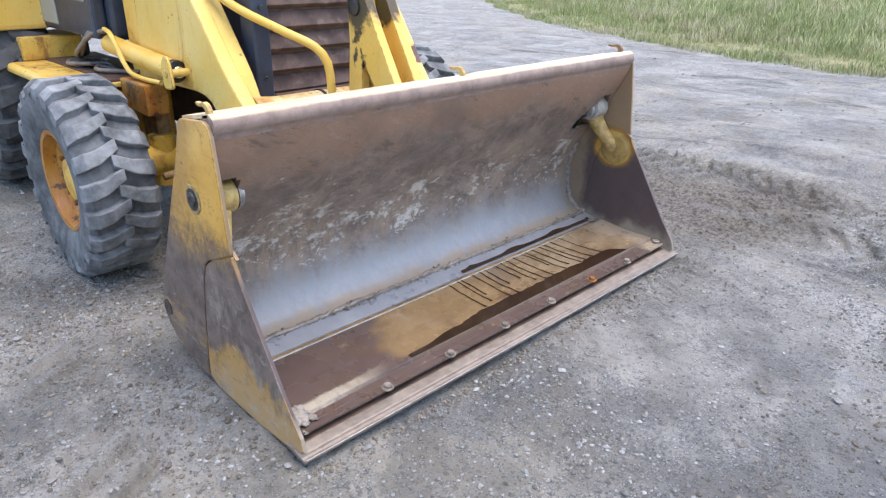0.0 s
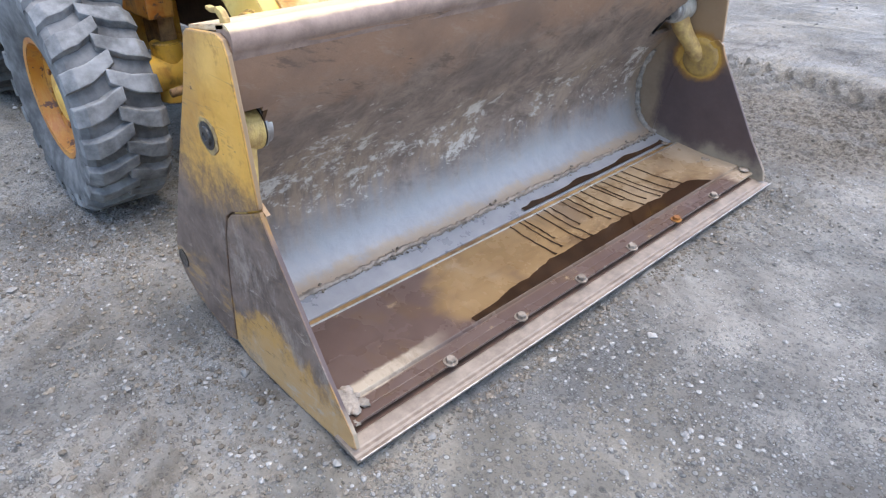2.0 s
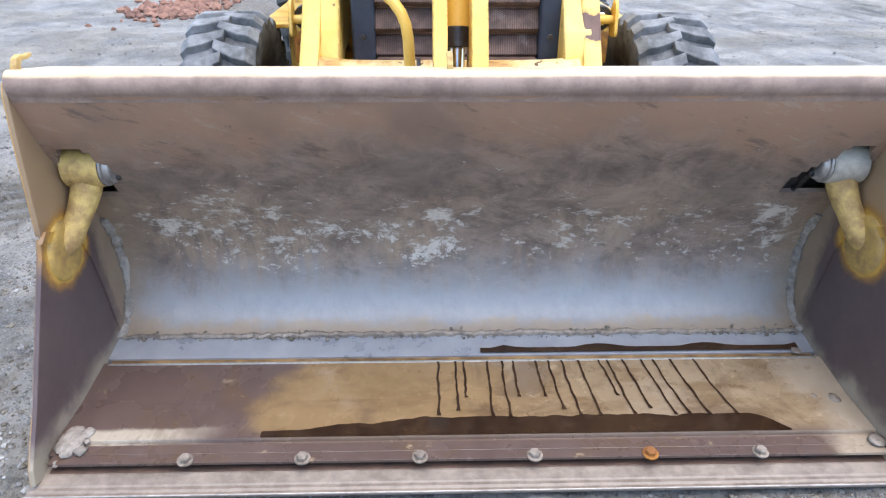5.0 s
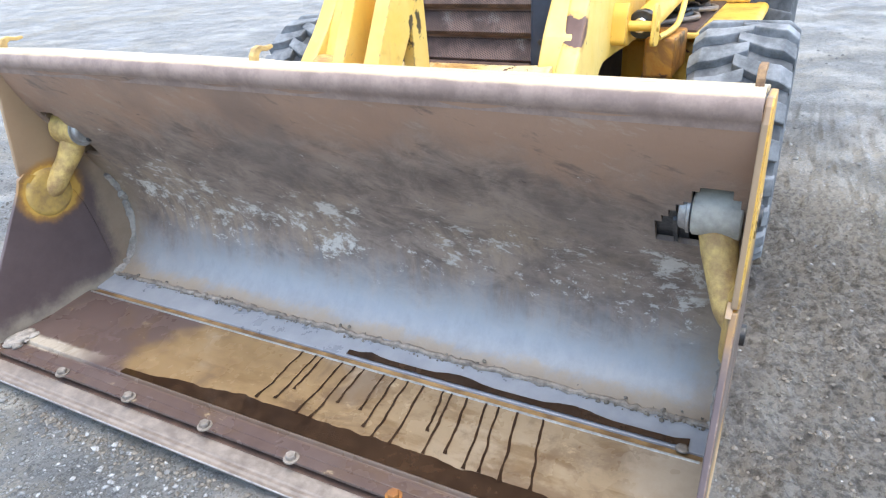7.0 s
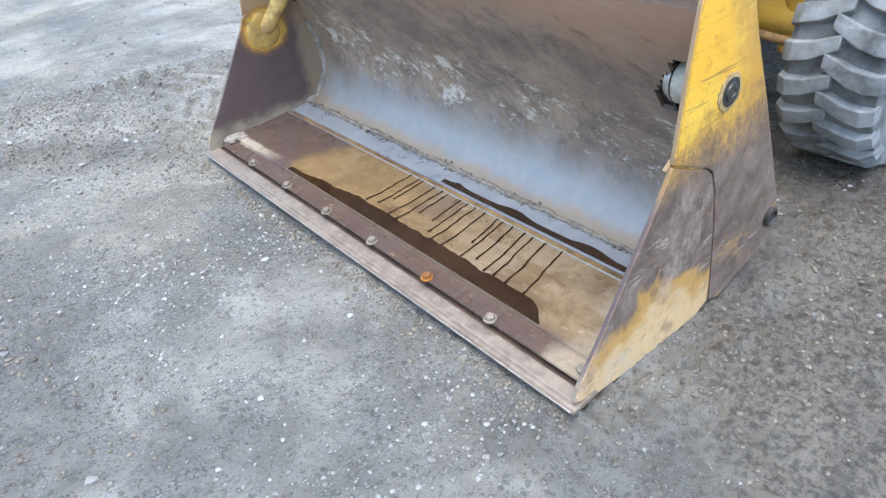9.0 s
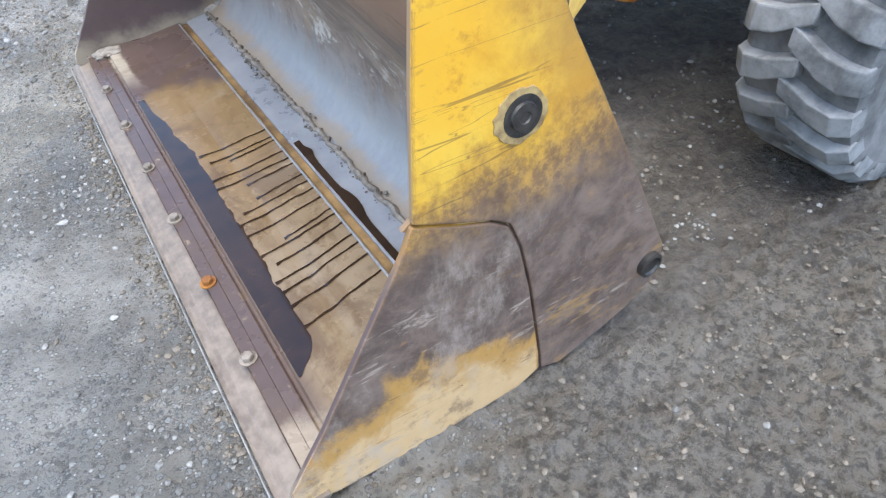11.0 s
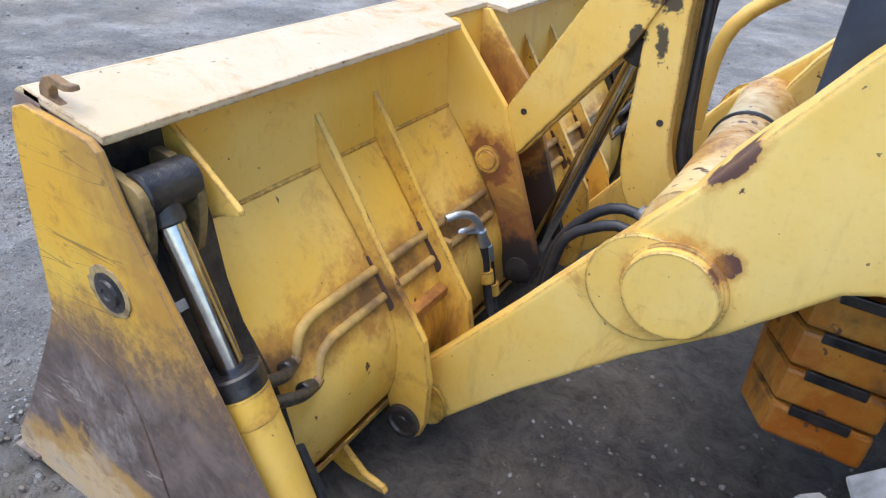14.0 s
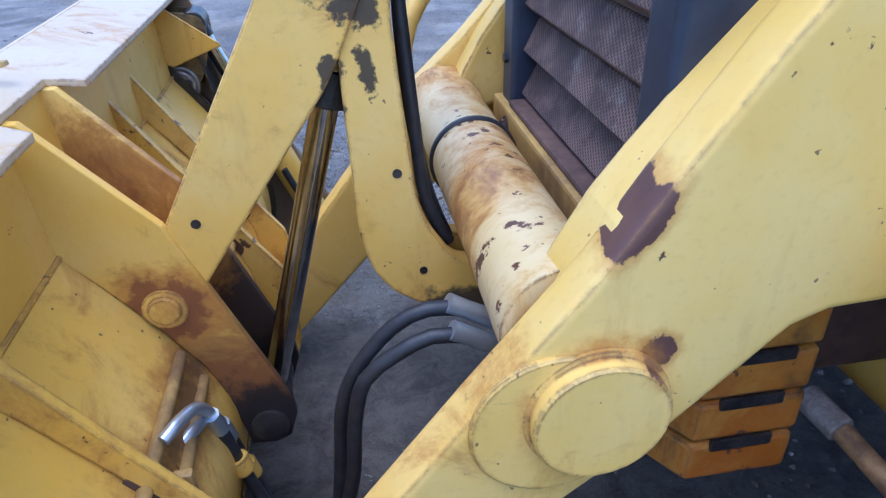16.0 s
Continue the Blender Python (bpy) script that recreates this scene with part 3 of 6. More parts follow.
M_RUBBER2 = simple("dark_rubber", (0.03, 0.03, 0.032), (0.10, 0.10, 0.103), 14, 0.8, 0.0, 0.5, 0.004)
M_HOSE = simple("black_hose_rubber", (0.012, 0.013, 0.017), (0.03, 0.031, 0.036), 40, 0.5)
M_ZINC = simple("zinc_plated_steel", (0.45, 0.52, 0.60), (0.62, 0.68, 0.74), 30, 0.3, 0.8)
M_BLUE = simple("dark_blue_paint", (0.012, 0.018, 0.035), (0.03, 0.042, 0.07), 9, 0.4, 0.0, 0.1)
M_GRILLE = simple("rusty_louvre_paint", (0.08, 0.045, 0.035), (0.17, 0.10, 0.075), 18, 0.75, 0.0, 0.4)
def perforated():
    """Rusty louvre sheet with rows of small holes."""
    m, t, b = mat("perforated_louvre", 0.75)
    g = G(t)
    c = g.mix(g.step(g.noise(9, 6, 0.7), 0.38, 0.62), (0.085, 0.05, 0.042), (0.20, 0.125, 0.10))
    c = g.mix(g.step(g.noise(5, 6, 0.7), 0.56, 0.68, 0, 0.8), c, (0.30, 0.25, 0.22))
    wy = g.math("ABSOLUTE", g.math("SINE", g.math("MULTIPLY", g.y, 420)))
    wz = g.math("ABSOLUTE", g.math("SINE", g.math("ADD", g.math("MULTIPLY", g.z, 420), g.math("MULTIPLY", g.y, 210))))
    hole = g.step(g.math("MULTIPLY", wy, wz), 0.42, 0.62)
    c = g.mix(g.math("MULTIPLY", hole, 0.8), c, (0.012, 0.010, 0.010))
    g.link(c, b.inputs["Base Color"])
    g.bump(g.math("MULTIPLY", hole, -1.0), 0.5, 0.002, b)
    return m


M_LOUVRE = perforated()
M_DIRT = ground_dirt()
M_CLAY = simple("dried_clay", (0.16, 0.14, 0.12), (0.34, 0.30, 0.265), 40, 0.95, 0.0, 0.8, 0.006)

M_PIPE = simple("dirty_painted_pipe", (0.17, 0.10, 0.045), (0.58, 0.37, 0.10), 9, 0.5, 0.0, 0.15, 0.001)
M_HOOK = simple("rusted_hook_steel", (0.11, 0.06, 0.035), (0.40, 0.24, 0.10), 24, 0.7, 0.0, 0.5, 0.003)
M_WEIGHT = yellow_paint("rust_stained_orange", 0.15, 0.09, (0.34, 0.095, 0.008), (0.52, 0.22, 0.018))
M_YELMUD = simple("ochre_muddy_paint", (0.25, 0.155, 0.06), (0.52, 0.34, 0.08), 18, 0.65, 0.0, 0.6, 0.004)
M_LUG = simple("scuffed_pale_rubber", (0.068, 0.071, 0.075), (0.265, 0.274, 0.288), 8, 0.9, 0.0, 0.6, 0.005)
M_RUBBER3 = simple("grey_side_rubber", (0.052, 0.054, 0.058), (0.19, 0.194, 0.202), 8, 0.9, 0.0, 0.5, 0.004)

M_GREASY = yellow_paint("grease_caked_paint", 0.08, 0.15)
M_OILROD = simple("oily_chromed_rod", (0.34, 0.34, 0.35), (0.55, 0.55, 0.56), 20, 0.16, 1.0, 0.03)

M_WET.node_tree.nodes["Principled BSDF"].inputs["Specular IOR Level"].default_value = 0.6
M_LUGS = simple("grease_caked_lug", (0.025, 0.02, 0.016), (0.30, 0.20, 0.07), 16, 0.55, 0.0, 0.6, 0.004)

M_HUB = simple("dusty_grey_hub", (0.24, 0.22, 0.19), (0.44, 0.40, 0.34), 18, 0.7, 0.0, 0.6, 0.003)

M_TAG = simple("soiled_white_paper", (0.55, 0.54, 0.52), (0.75, 0.74, 0.72), 30, 0.7)
M_RIM = simple("worn_edge_steel", (0.22, 0.20, 0.19), (0.42, 0.40, 0.38), 30, 0.42, 0.5)


# ---------------------------------------------------------------- mesh helpers
def thing(name, base, label, category, group="", kind=""):
    ob = new(name)
    ob.empty_display_size = 0.2
    ob.location = base
    return tagged(ob, label, category, group, kind)


def origin_of(ob):
    p = Vector((0, 0, 0))
    while ob:
        p += ob.location
        ob = ob.parent
    return p


def part(name, bm, material, parent, label=""):
    """One mesh object, built in world metres, under a thing or a part."""
    me = bpy.data.meshes.new(name)
    if isinstance(bm, bmesh.types.BMesh):
        bm.to_mesh(me)
        bm.free()
    else:
        me.from_pydata(bm[0], [], bm[1])
        if len(bm) > 2 and bm[2]:
            me.polygons.foreach_set("use_smooth", [True] * len(me.polygons))
    me.materials.append(material)
    ob = new(name, me)
    if parent:
        ob.parent = parent
        ob.location = -origin_of(parent)
    if label:
        ob["label"] = label
    return ob


def bevelled(bm, width, segs=2, angle=30):
    bmesh.ops.recalc_face_normals(bm, faces=bm.faces)
    if width:
        es = [e for e in bm.edges if len(e.link_faces) == 2 and e.calc_face_angle(0) > radians(angle)]
        bmesh.ops.bevel(bm, geom=es, offset=width, segments=segs, affect="EDGES", profile=0.6)
    return bm


def plate(pts, a, b, axis="y", bevel=0.003):
    """A polygon in the two other axes, extruded along one axis from a to b."""
    bm = bmesh.new()
    def at(p, v):
        return {"y": (p[0], v, p[1]), "z": (p[0], p[1], v), "x": (v, p[0], p[1])}[axis]
    lo = [bm.verts.new(at(p, a)) for p in pts]
    hi = [bm.verts.new(at(p, b)) for p in pts]
    n = len(pts)
    bm.faces.new(lo)
    bm.faces.new(hi[::-1])
    for i in range(n):
        bm.faces.new((lo[i], hi[i], hi[(i + 1) % n], lo[(i + 1) % n]))
    return bevelled(bm, bevel)


def box(x0, x1, y0, y1, z0, z1, bevel=0.004):
    return plate([(x0, z0), (x1, z0), (x1, z1), (x0, z1)], y0, y1, "y", bevel)


def rounded(pts, r, n=5):
    """Rounds every corner of a polygon by about r."""
    out = []
    m = len(pts)
    for i in range(m):
        p0, p, p1 = (Vector(pts[k % m]).to_2d() for k in (i - 1, i, i + 1))
        a, b = (p0 - p), (p1 - p)
        d = min(r, a.length * 0.45, b.length * 0.45)
        A, B = p + a.normalized() * d, p + b.normalized() * d
        for k in range(n + 1):
            s = k / n
            q = A * (1 - s) ** 2 + p * 2 * s * (1 - s) + B * s ** 2
            out.append((q.x, q.y))
    return out


def spline(pts, step=0.03):
    """Points along a smooth curve through pts."""
    P = [Vector(p) for p in pts]
    P = [P[0] * 2 - P[1]] + P + [P[-1] * 2 - P[-2]]
    out = []
    for i in range(1, len(P) - 2):
        n = max(2, int((P[i + 1] - P[i]).length / step))
        for k in range(n):
            s = k / n
            a, b, c, d = P[i - 1:i + 3]
            out.append(0.5 * (2 * b + (c - a) * s + (2 * a - 5 * b + 4 * c - d) * s * s + (3 * b - a - 3 * c + d) * s ** 3))
    return out + [P[-2]]


def sweep(path, radius, segs=12, smooth=True):
    """A round tube along a path; radius may be one number or one for each point."""
    P = [Vector(p) for p in path]
    n = len(P)
    R = radius if isinstance(radius, (list, tuple)) else [radius] * n
    verts, faces = [], []
    up = None
    for i in range(n):
        d = (P[min(i + 1, n - 1)] - P[max(i - 1, 0)]).normalized()
        if up is None:
            up = d.orthogonal().normalized()
        up = (up - d * up.dot(d)).normalized()
        side = d.cross(up)
        for k in range(segs):
            a = 2 * math.pi * k / segs
            verts.append(P[i] + (up * math.cos(a) + side * math.sin(a)) * R[i])
    for i in range(n - 1):
        for k in range(segs):
            k2 = (k + 1) % segs
            faces.append((i * segs + k, i * segs + k2, (i + 1) * segs + k2, (i + 1) * segs + k))
    faces.append(tuple(range(segs))[::-1])
    faces.append(tuple((n - 1) * segs + k for k in range(segs)))
    bm = bmesh.new()
    vs = [bm.verts.new(v) for v in verts]
    for f in faces:
        q = bm.faces.new([vs[k] for k in f])
        q.smooth = smooth and len(f) == 4
    bmesh.ops.recalc_face_normals(bm, faces=bm.faces)
    for e in bm.edges:
        if len(e.link_faces) == 2 and e.calc_face_angle(0) > radians(40):
            e.smooth = False
    return bm


def rod(p0, p1, r, segs=24, chamfer=0.004):
    a, b = Vector(p0), Vector(p1)
    d = (b - a).normalized() * chamfer
    return sweep([a, a + d, b - d, b], [r - chamfer, r, r, r - chamfer], segs)


def lathe(profile, centre, axis="y", segs=40, capped=True):
    """Turns (radius, along) pairs round an axis through centre."""
    bm = bmesh.new()
    c = Vector(centre)
    rings = []
    for r, h in profile:
        ring = []
        for k in range(segs):
            a = 2 * math.pi * k / segs
            u, v = r * math.cos(a), r * math.sin(a)
            ring.append(bm.verts.new(c + Vector({"y": (u, h, v), "z": (u, v, h), "x": (h, u, v)}[axis])))
        rings.append(ring)
    for A, B in zip(rings, rings[1:]):
        for k in range(segs):
            f = bm.faces.new((A[k], A[(k + 1) % segs], B[(k + 1) % segs], B[k]))
            f.smooth = True
    for ring in (rings[0], rings[-1]) if capped else ():
        bm.faces.new(ring)
    bmesh.ops.recalc_face_normals(bm, faces=bm.faces)
    for e in bm.edges:
        if len(e.link_faces) == 2 and e.calc_face_angle(0) > radians(35):
            e.smooth = False
    return bm


def hexbolt(p, axis, r, h, washer=0.0):
    """A hexagon head on a flat, standing along axis from p."""
    z = Vector(axis).normalized()
    q = z.to_track_quat("Z", "Y").to_matrix()
    bm = bmesh.new()
    def ring(rad, hh, n):
        return [bm.verts.new(Vector(p) + q @ Vector((rad * math.cos(2 * math.pi * k / n), rad * math.sin(2 * math.pi * k / n), hh))) for k in range(n)]
    if washer:
        A, B = ring(washer, 0, 16), ring(washer, h * 0.25, 16)
        bm.faces.new(B)
        for k in range(16):
            bm.faces.new((A[k], A[(k + 1) % 16], B[(k + 1) % 16], B[k]))
    A, B, C = ring(r, 0, 6), ring(r, h * 0.85, 6), ring(r * 0.85, h, 6)
    bm.faces.new(C)
    for X, Y in ((A, B), (B, C)):
        for k in range(6):
            bm.faces.new((X[k], X[(k + 1) % 6], Y[(k + 1) % 6], Y[k]))
    bmesh.ops.recalc_face_normals(bm, faces=bm.faces)
    return bm


def sheet(profile, ys, thick, skip=None, dent=0.0):
    """A bent sheet: an (x, z) profile drawn along y, with thickness and openings."""
    P = [Vector((p[0], p[1])) for p in profile]
    n, m = len(P), len(ys)
    N = []
    for i in range(n):
        d = (P[min(i + 1, n - 1)] - P[max(i - 1, 0)]).normalized()
        N.append(Vector((d.y, -d.x)))
    verts = []
    for side in (0, 1):
        for i in range(n):
            for j in range(m):
                q = P[i] + N[i] * (thick * side)
                if dent and side == 0:
                    q = q + N[i] * dent * noise.noise((P[i].x * 5, ys[j] * 4, P[i].y * 5))
                verts.append((q.x, ys[j], q.y))
    keep = {(i, j) for i in range(n - 1) for j in range(m - 1)
            if not (skip and skip((P[i] + P[i + 1]) / 2, (ys[j] + ys[j + 1]) / 2))}
    idx = lambda s, i, j: s * n * m + i * m + j
    faces = []
    for i, j in keep:
        faces.append((idx(0, i, j), idx(0, i, j + 1), idx(0, i + 1, j + 1), idx(0, i + 1, j)))
        faces.append((idx(1, i, j), idx(1, i + 1, j), idx(1, i + 1, j + 1), idx(1, i, j + 1)))
        for (di, dj), (a, b) in (((-1, 0), ((i, j), (i, j + 1))), ((1, 0), ((i + 1, j + 1), (i + 1, j))),
                                 ((0, -1), ((i + 1, j), (i, j))), ((0, 1), ((i, j + 1), (i + 1, j + 1)))):
            if (i + di, j + dj) not in keep:
                faces.append((idx(0, *b), idx(0, *a), idx(1, *a), idx(1, *b)))
    bm = bmesh.new()
    vs = [bm.verts.new(v) for v in verts]
    for f in faces:
        q = bm.faces.new([vs[k] for k in f])
        q.smooth = True
    bmesh.ops.delete(bm, geom=[v for v in bm.verts if not v.link_faces], context="VERTS")
    bmesh.ops.recalc_face_normals(bm, faces=bm.faces)
    for e in bm.edges:
        if len(e.link_faces) == 2 and e.calc_face_angle(0) > radians(40):
            e.smooth = False
    return bm


def span(a, b, step):
    n = max(1, round((b - a) / step))
    return [a + (b - a) * k / n for k in range(n + 1)]


# ---------------------------------------------------------------- ground
def graded(lo, hi, step, far):
    inner = span(lo, hi, step)
    out, s = [hi], step
    while out[-1] < far:
        s *= 1.12
        out.append(out[-1] + s)
    neg, s = [lo], step
    while neg[-1] > -far:
        s *= 1.12
        neg.append(neg[-1] - s)
    return neg[:0:-1] + inner + out[1:]


def ground_height(x, y):
    d = max(abs(x + 0.6), abs(y)) 
    h = 0.010 * noise.noise((x * 1.1, y * 1.1, 0.3)) + 0.007 * noise.noise((x * 4.1, y * 4.1, 4.0)) + 0.007 * noise.noise((x * 9.0, y * 9.0, 9.0)) + 0.005 * noise.noise((x * 21.0, y * 21.0, 9.0))
    h += 0.05 * noise.noise((x * 0.12, y * 0.12, 2.0)) * min(1.0, max(0.0, (d - 3) / 6))
    # ruts left by tyres in front of and beside the machine
    for off, ang, depth in ((2.75, -0.30, 0.02), (3.7, -0.22, 0.025), (5.3, -0.10, 0.035), (7.6, 0.10, 0.05), (8.3, 0.13, 0.04), (-3.2, 0.15, 0.02)):
        u = y * math.cos(ang) + x * math.sin(ang) - off
        h += -depth * math.exp(-(u / 0.22) ** 2) + depth * 0.5 * math.exp(-((abs(u) - 0.38) / 0.12) ** 2)
    # spoil heaped along the sides of the bucket
    h += 0.030 * math.exp(-((y - 1.33) / 0.10) ** 2) * math.exp(-((x + 0.75) / 0.45) ** 2) * (0.6 + noise.noise((x * 9, y * 9, 1)))
    h += 0.022 * math.exp(-((y + 1.30) / 0.08) ** 2) * math.exp(-((x + 0.35) / 0.45) ** 2) * (0.6 + noise.noise((x * 9, y * 9, 5)))
    # bar-tread prints beside the machine
    for y0, x0, x1 in ((1.95, -3.0, 1.2), (-1.75, -3.0, 0.4), (2.9, -3.5, 2.5), (-2.6, -2.5, 2.5)):
        u = y - y0 - 0.12 * math.sin(x * 0.7 + y0)
        if abs(u) < 0.30 and x0 < x < x1:
            v = (x + 0.55 * abs(u)) / 0.16
            w = v - math.floor(v)
            h += (0.024 if 0.25 < w < 0.75 else -0.018) * max(0.0, 0.4 + 1.4 * noise.noise((x * 1.5, y * 1.5, 8.0)))
    # churned, crumbly soil in patches and along the outer side of the bucket
    m = 0.40 + 1.5 * noise.noise((x * 0.9, y * 0.9, 7.0)) + (0.9 if y > 1.1 and x < 0.9 else 0.0)
    m *= 1.0 if ((x + 1.45) * 0.70) ** 2 + ((y - 0.45) * 0.92) ** 2 > 1.0 else 0.6
    if m > 0 and d < 4.5:
        k = min(1.0, m) * (1.5 if y > 1.15 and x < 0.7 else 1.0)
        h += k * (0.010 * (1.0 - 2.2 * abs(noise.noise((x * 13.0, y * 13.0, 2.0)))) + 0.009 * (1.0 - 2.6 * abs(noise.noise((x * 26.0, y * 26.0, 5.0)))) + 0.006 * noise.noise((x * 44.0, y * 44.0, 3.0)))
    t = min(1.0, max(0.0, (-1.0 - x) / 1.0))
    return h - 0.012 - 0.030 * t * t * (3 - 2 * t)


gx = graded(-2.5, 2.2, 0.0125, 900)
gy = graded(-2.9, 3.1, 0.0125, 900)
gv = [(x, y, ground_height(x, y)) for x in gx for y in gy]
gm = len(gy)
gf = [(i * gm + j, (i + 1) * gm + j, (i + 1) * gm + j + 1, i * gm + j + 1) for i in range(len(gx) - 1) for j in range(gm - 1)]
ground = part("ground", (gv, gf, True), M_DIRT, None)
tagged(ground, "compacted grey dirt yard with fine gravel and tyre ruts", "ground", kind="structure")


# ---------------------------------------------------------------- the machine
loader = thing("backhoe_loader", (-1.95, 0.0, 0.0), "worn yellow backhoe loader parked with its bucket on the dirt", "backhoe loader")
HALF = 1.22          # outer half width of the bucket

# inner face of the bucket, from under the rolled lip down to the weld at the floor
SHELL = [(-0.388, 1.032), (-0.425, 0.938), (-0.490, 0.82), (-0.565, 0.715), (-0.645, 0.60), (-0.703, 0.51),
         (-0.737, 0.42), (-0.746, 0.35), (-0.738, 0.26), (-0.712, 0.19), (-0.665, 0.14), (-0.60, 0.112)]


def hub_opening(p, y):
    """Openings in the shell round the clam pivots, wider above and running out in a slant below."""
    s = abs(y)
    arch = 1.080 < s < 1.185 and 0.64 < p.y < 0.845 - max(0.0, abs(s - 1.13) - 0.03) * 1.2
    slit = y > 0 and 0.648 < p.y < 0.795 and 1.058 - max(0.0, min(0.07, 0.785 - p.y)) * 0.75 < s < 1.1
    return arch or slit


prof = [(p.x, p.y) for p in spline([(a, b, 0) for a, b in SHELL], 0.014)]
shell_ys = span(-HALF + 0.016, HALF - 0.016, 0.0172)
bucket = part("bucket", sheet(prof, shell_ys, 0.016, hub_opening, 0.004), M_SHELL, loader,
              "four-in-one bucket, scoured brown and bare steel inside")

# outer skin between the two cylinder wells
skin_prof = [p for p in prof if 0.13 < p[1] < 0.845]
skin = [(p[0] - 0.030, p[1]) for p in skin_prof]
part("back_skin", sheet(skin, span(-1.040, 1.040, 0.06), 0.010, None, 0.003), M_BACK, bucket, "faded yellow painted back")
part("back_skin_foot", plate(rounded([(-0.775, 0.20), (-0.70, 0.05), (-0.58, 0.035), (-0.58, 0.075), (-0.70, 0.118)], 0.03), -0.975, 0.975), M_YEL_R, bucket)

# added black sheet that stands for the dark inside the hub opening
part("hub_recess", sheet([(p[0] - 0.021, p[1]) for p in prof if 0.615 < p[1] < 0.84], [0.960, 1.075], 0.004), M_BLACK, bucket, "black sheet added for the shade in the opening")

# rolled lip and top plate
nose = [(-0.43, 1.060), (-0.425, 1.015), (-0.398, 1.012)]
nose += [(-0.416 + 0.034 * math.cos(a), 1.056 + 0.037 * math.sin(a)) for a in [radians(k) for k in range(-50, 91, 10)]]
nose += [(-0.440, 1.088), (-0.455, 1.0835), (-0.455, 1.060)]
lip_bm = plate(nose, -HALF + 0.017, HALF - 0.017, "y", 0)
for f in lip_bm.faces:
    f.smooth = len(f.verts) == 4
for e in lip_bm.edges:
    e.smooth = e.calc_face_angle(0) < radians(32)
bmesh.ops.translate(lip_bm, verts=lip_bm.verts, vec=(0, 0, -0.012))
part("rolled_lip", lip_bm, M_NOSE, bucket, "rubbed brown rolled top lip")
top = [(-0.415, -1.203), (-0.415, 1.203), (-0.605, 1.203), (-0.600, 0.14), (-0.535, 0.12), (-0.535, -0.12), (-0.600, -0.14), (-0.605, -1.203)]
top_bm = plate(top, 1.062, 1.077, "z", 0.003)
for v in top_bm.verts:
    v.co.z += 0.002 + (v.co.x + 0.43) * 0.18
part("top_plate", top_bm, M_TOP, bucket, "painted top plate with sky glare in its pale colour")
part("upper_back_plate", plate([(-0.545, 0.795), (-0.530, 0.795), (-0.512, 1.052), (-0.527, 1.050)], -1.052, 1.052, "y", 0.002), M_YEL, bucket, "faded yellow painted plate")

# side plates: the fixed upper one and the opening clam
UP = [(-0.350, 0.634), (-0.435, 0.595), (-0.510, 0.565), (-0.549, 0.537), (-0.577, 0.466), (-0.605, 0.332), (-0.640, 0.090), (-0.645, 0.035),
      (-0.70, 0.016), (-0.83, 0.055), (-0.91, 0.084), (-0.975, 0.135), (-1.003, 0.190), (-0.996, 0.250),
      (-0.893, 0.460), (-0.822, 0.600), (-0.738, 0.758), (-0.676, 0.872), (-0.641, 0.945), (-0.608, 1.028), (-0.588, 1.043), (-0.432, 1.060), (-0.402, 1.050), (-0.388, 1.018), (-0.371, 0.870)]
CLAM = [(-0.347, 0.629), (-0.432, 0.590), (-0.507, 0.560), (-0.544, 0.533), (-0.571, 0.463), (-0.599, 0.331), (-0.634, 0.090), (-0.637, 0.040),
        (-0.575, 0.010), (-0.30, 0.004), (-0.10, 0.014), (0.000, 0.045), (-0.012, 0.092), (-0.103, 0.222), (-0.325, 0.580)]
rim_rng = random.Random(21)
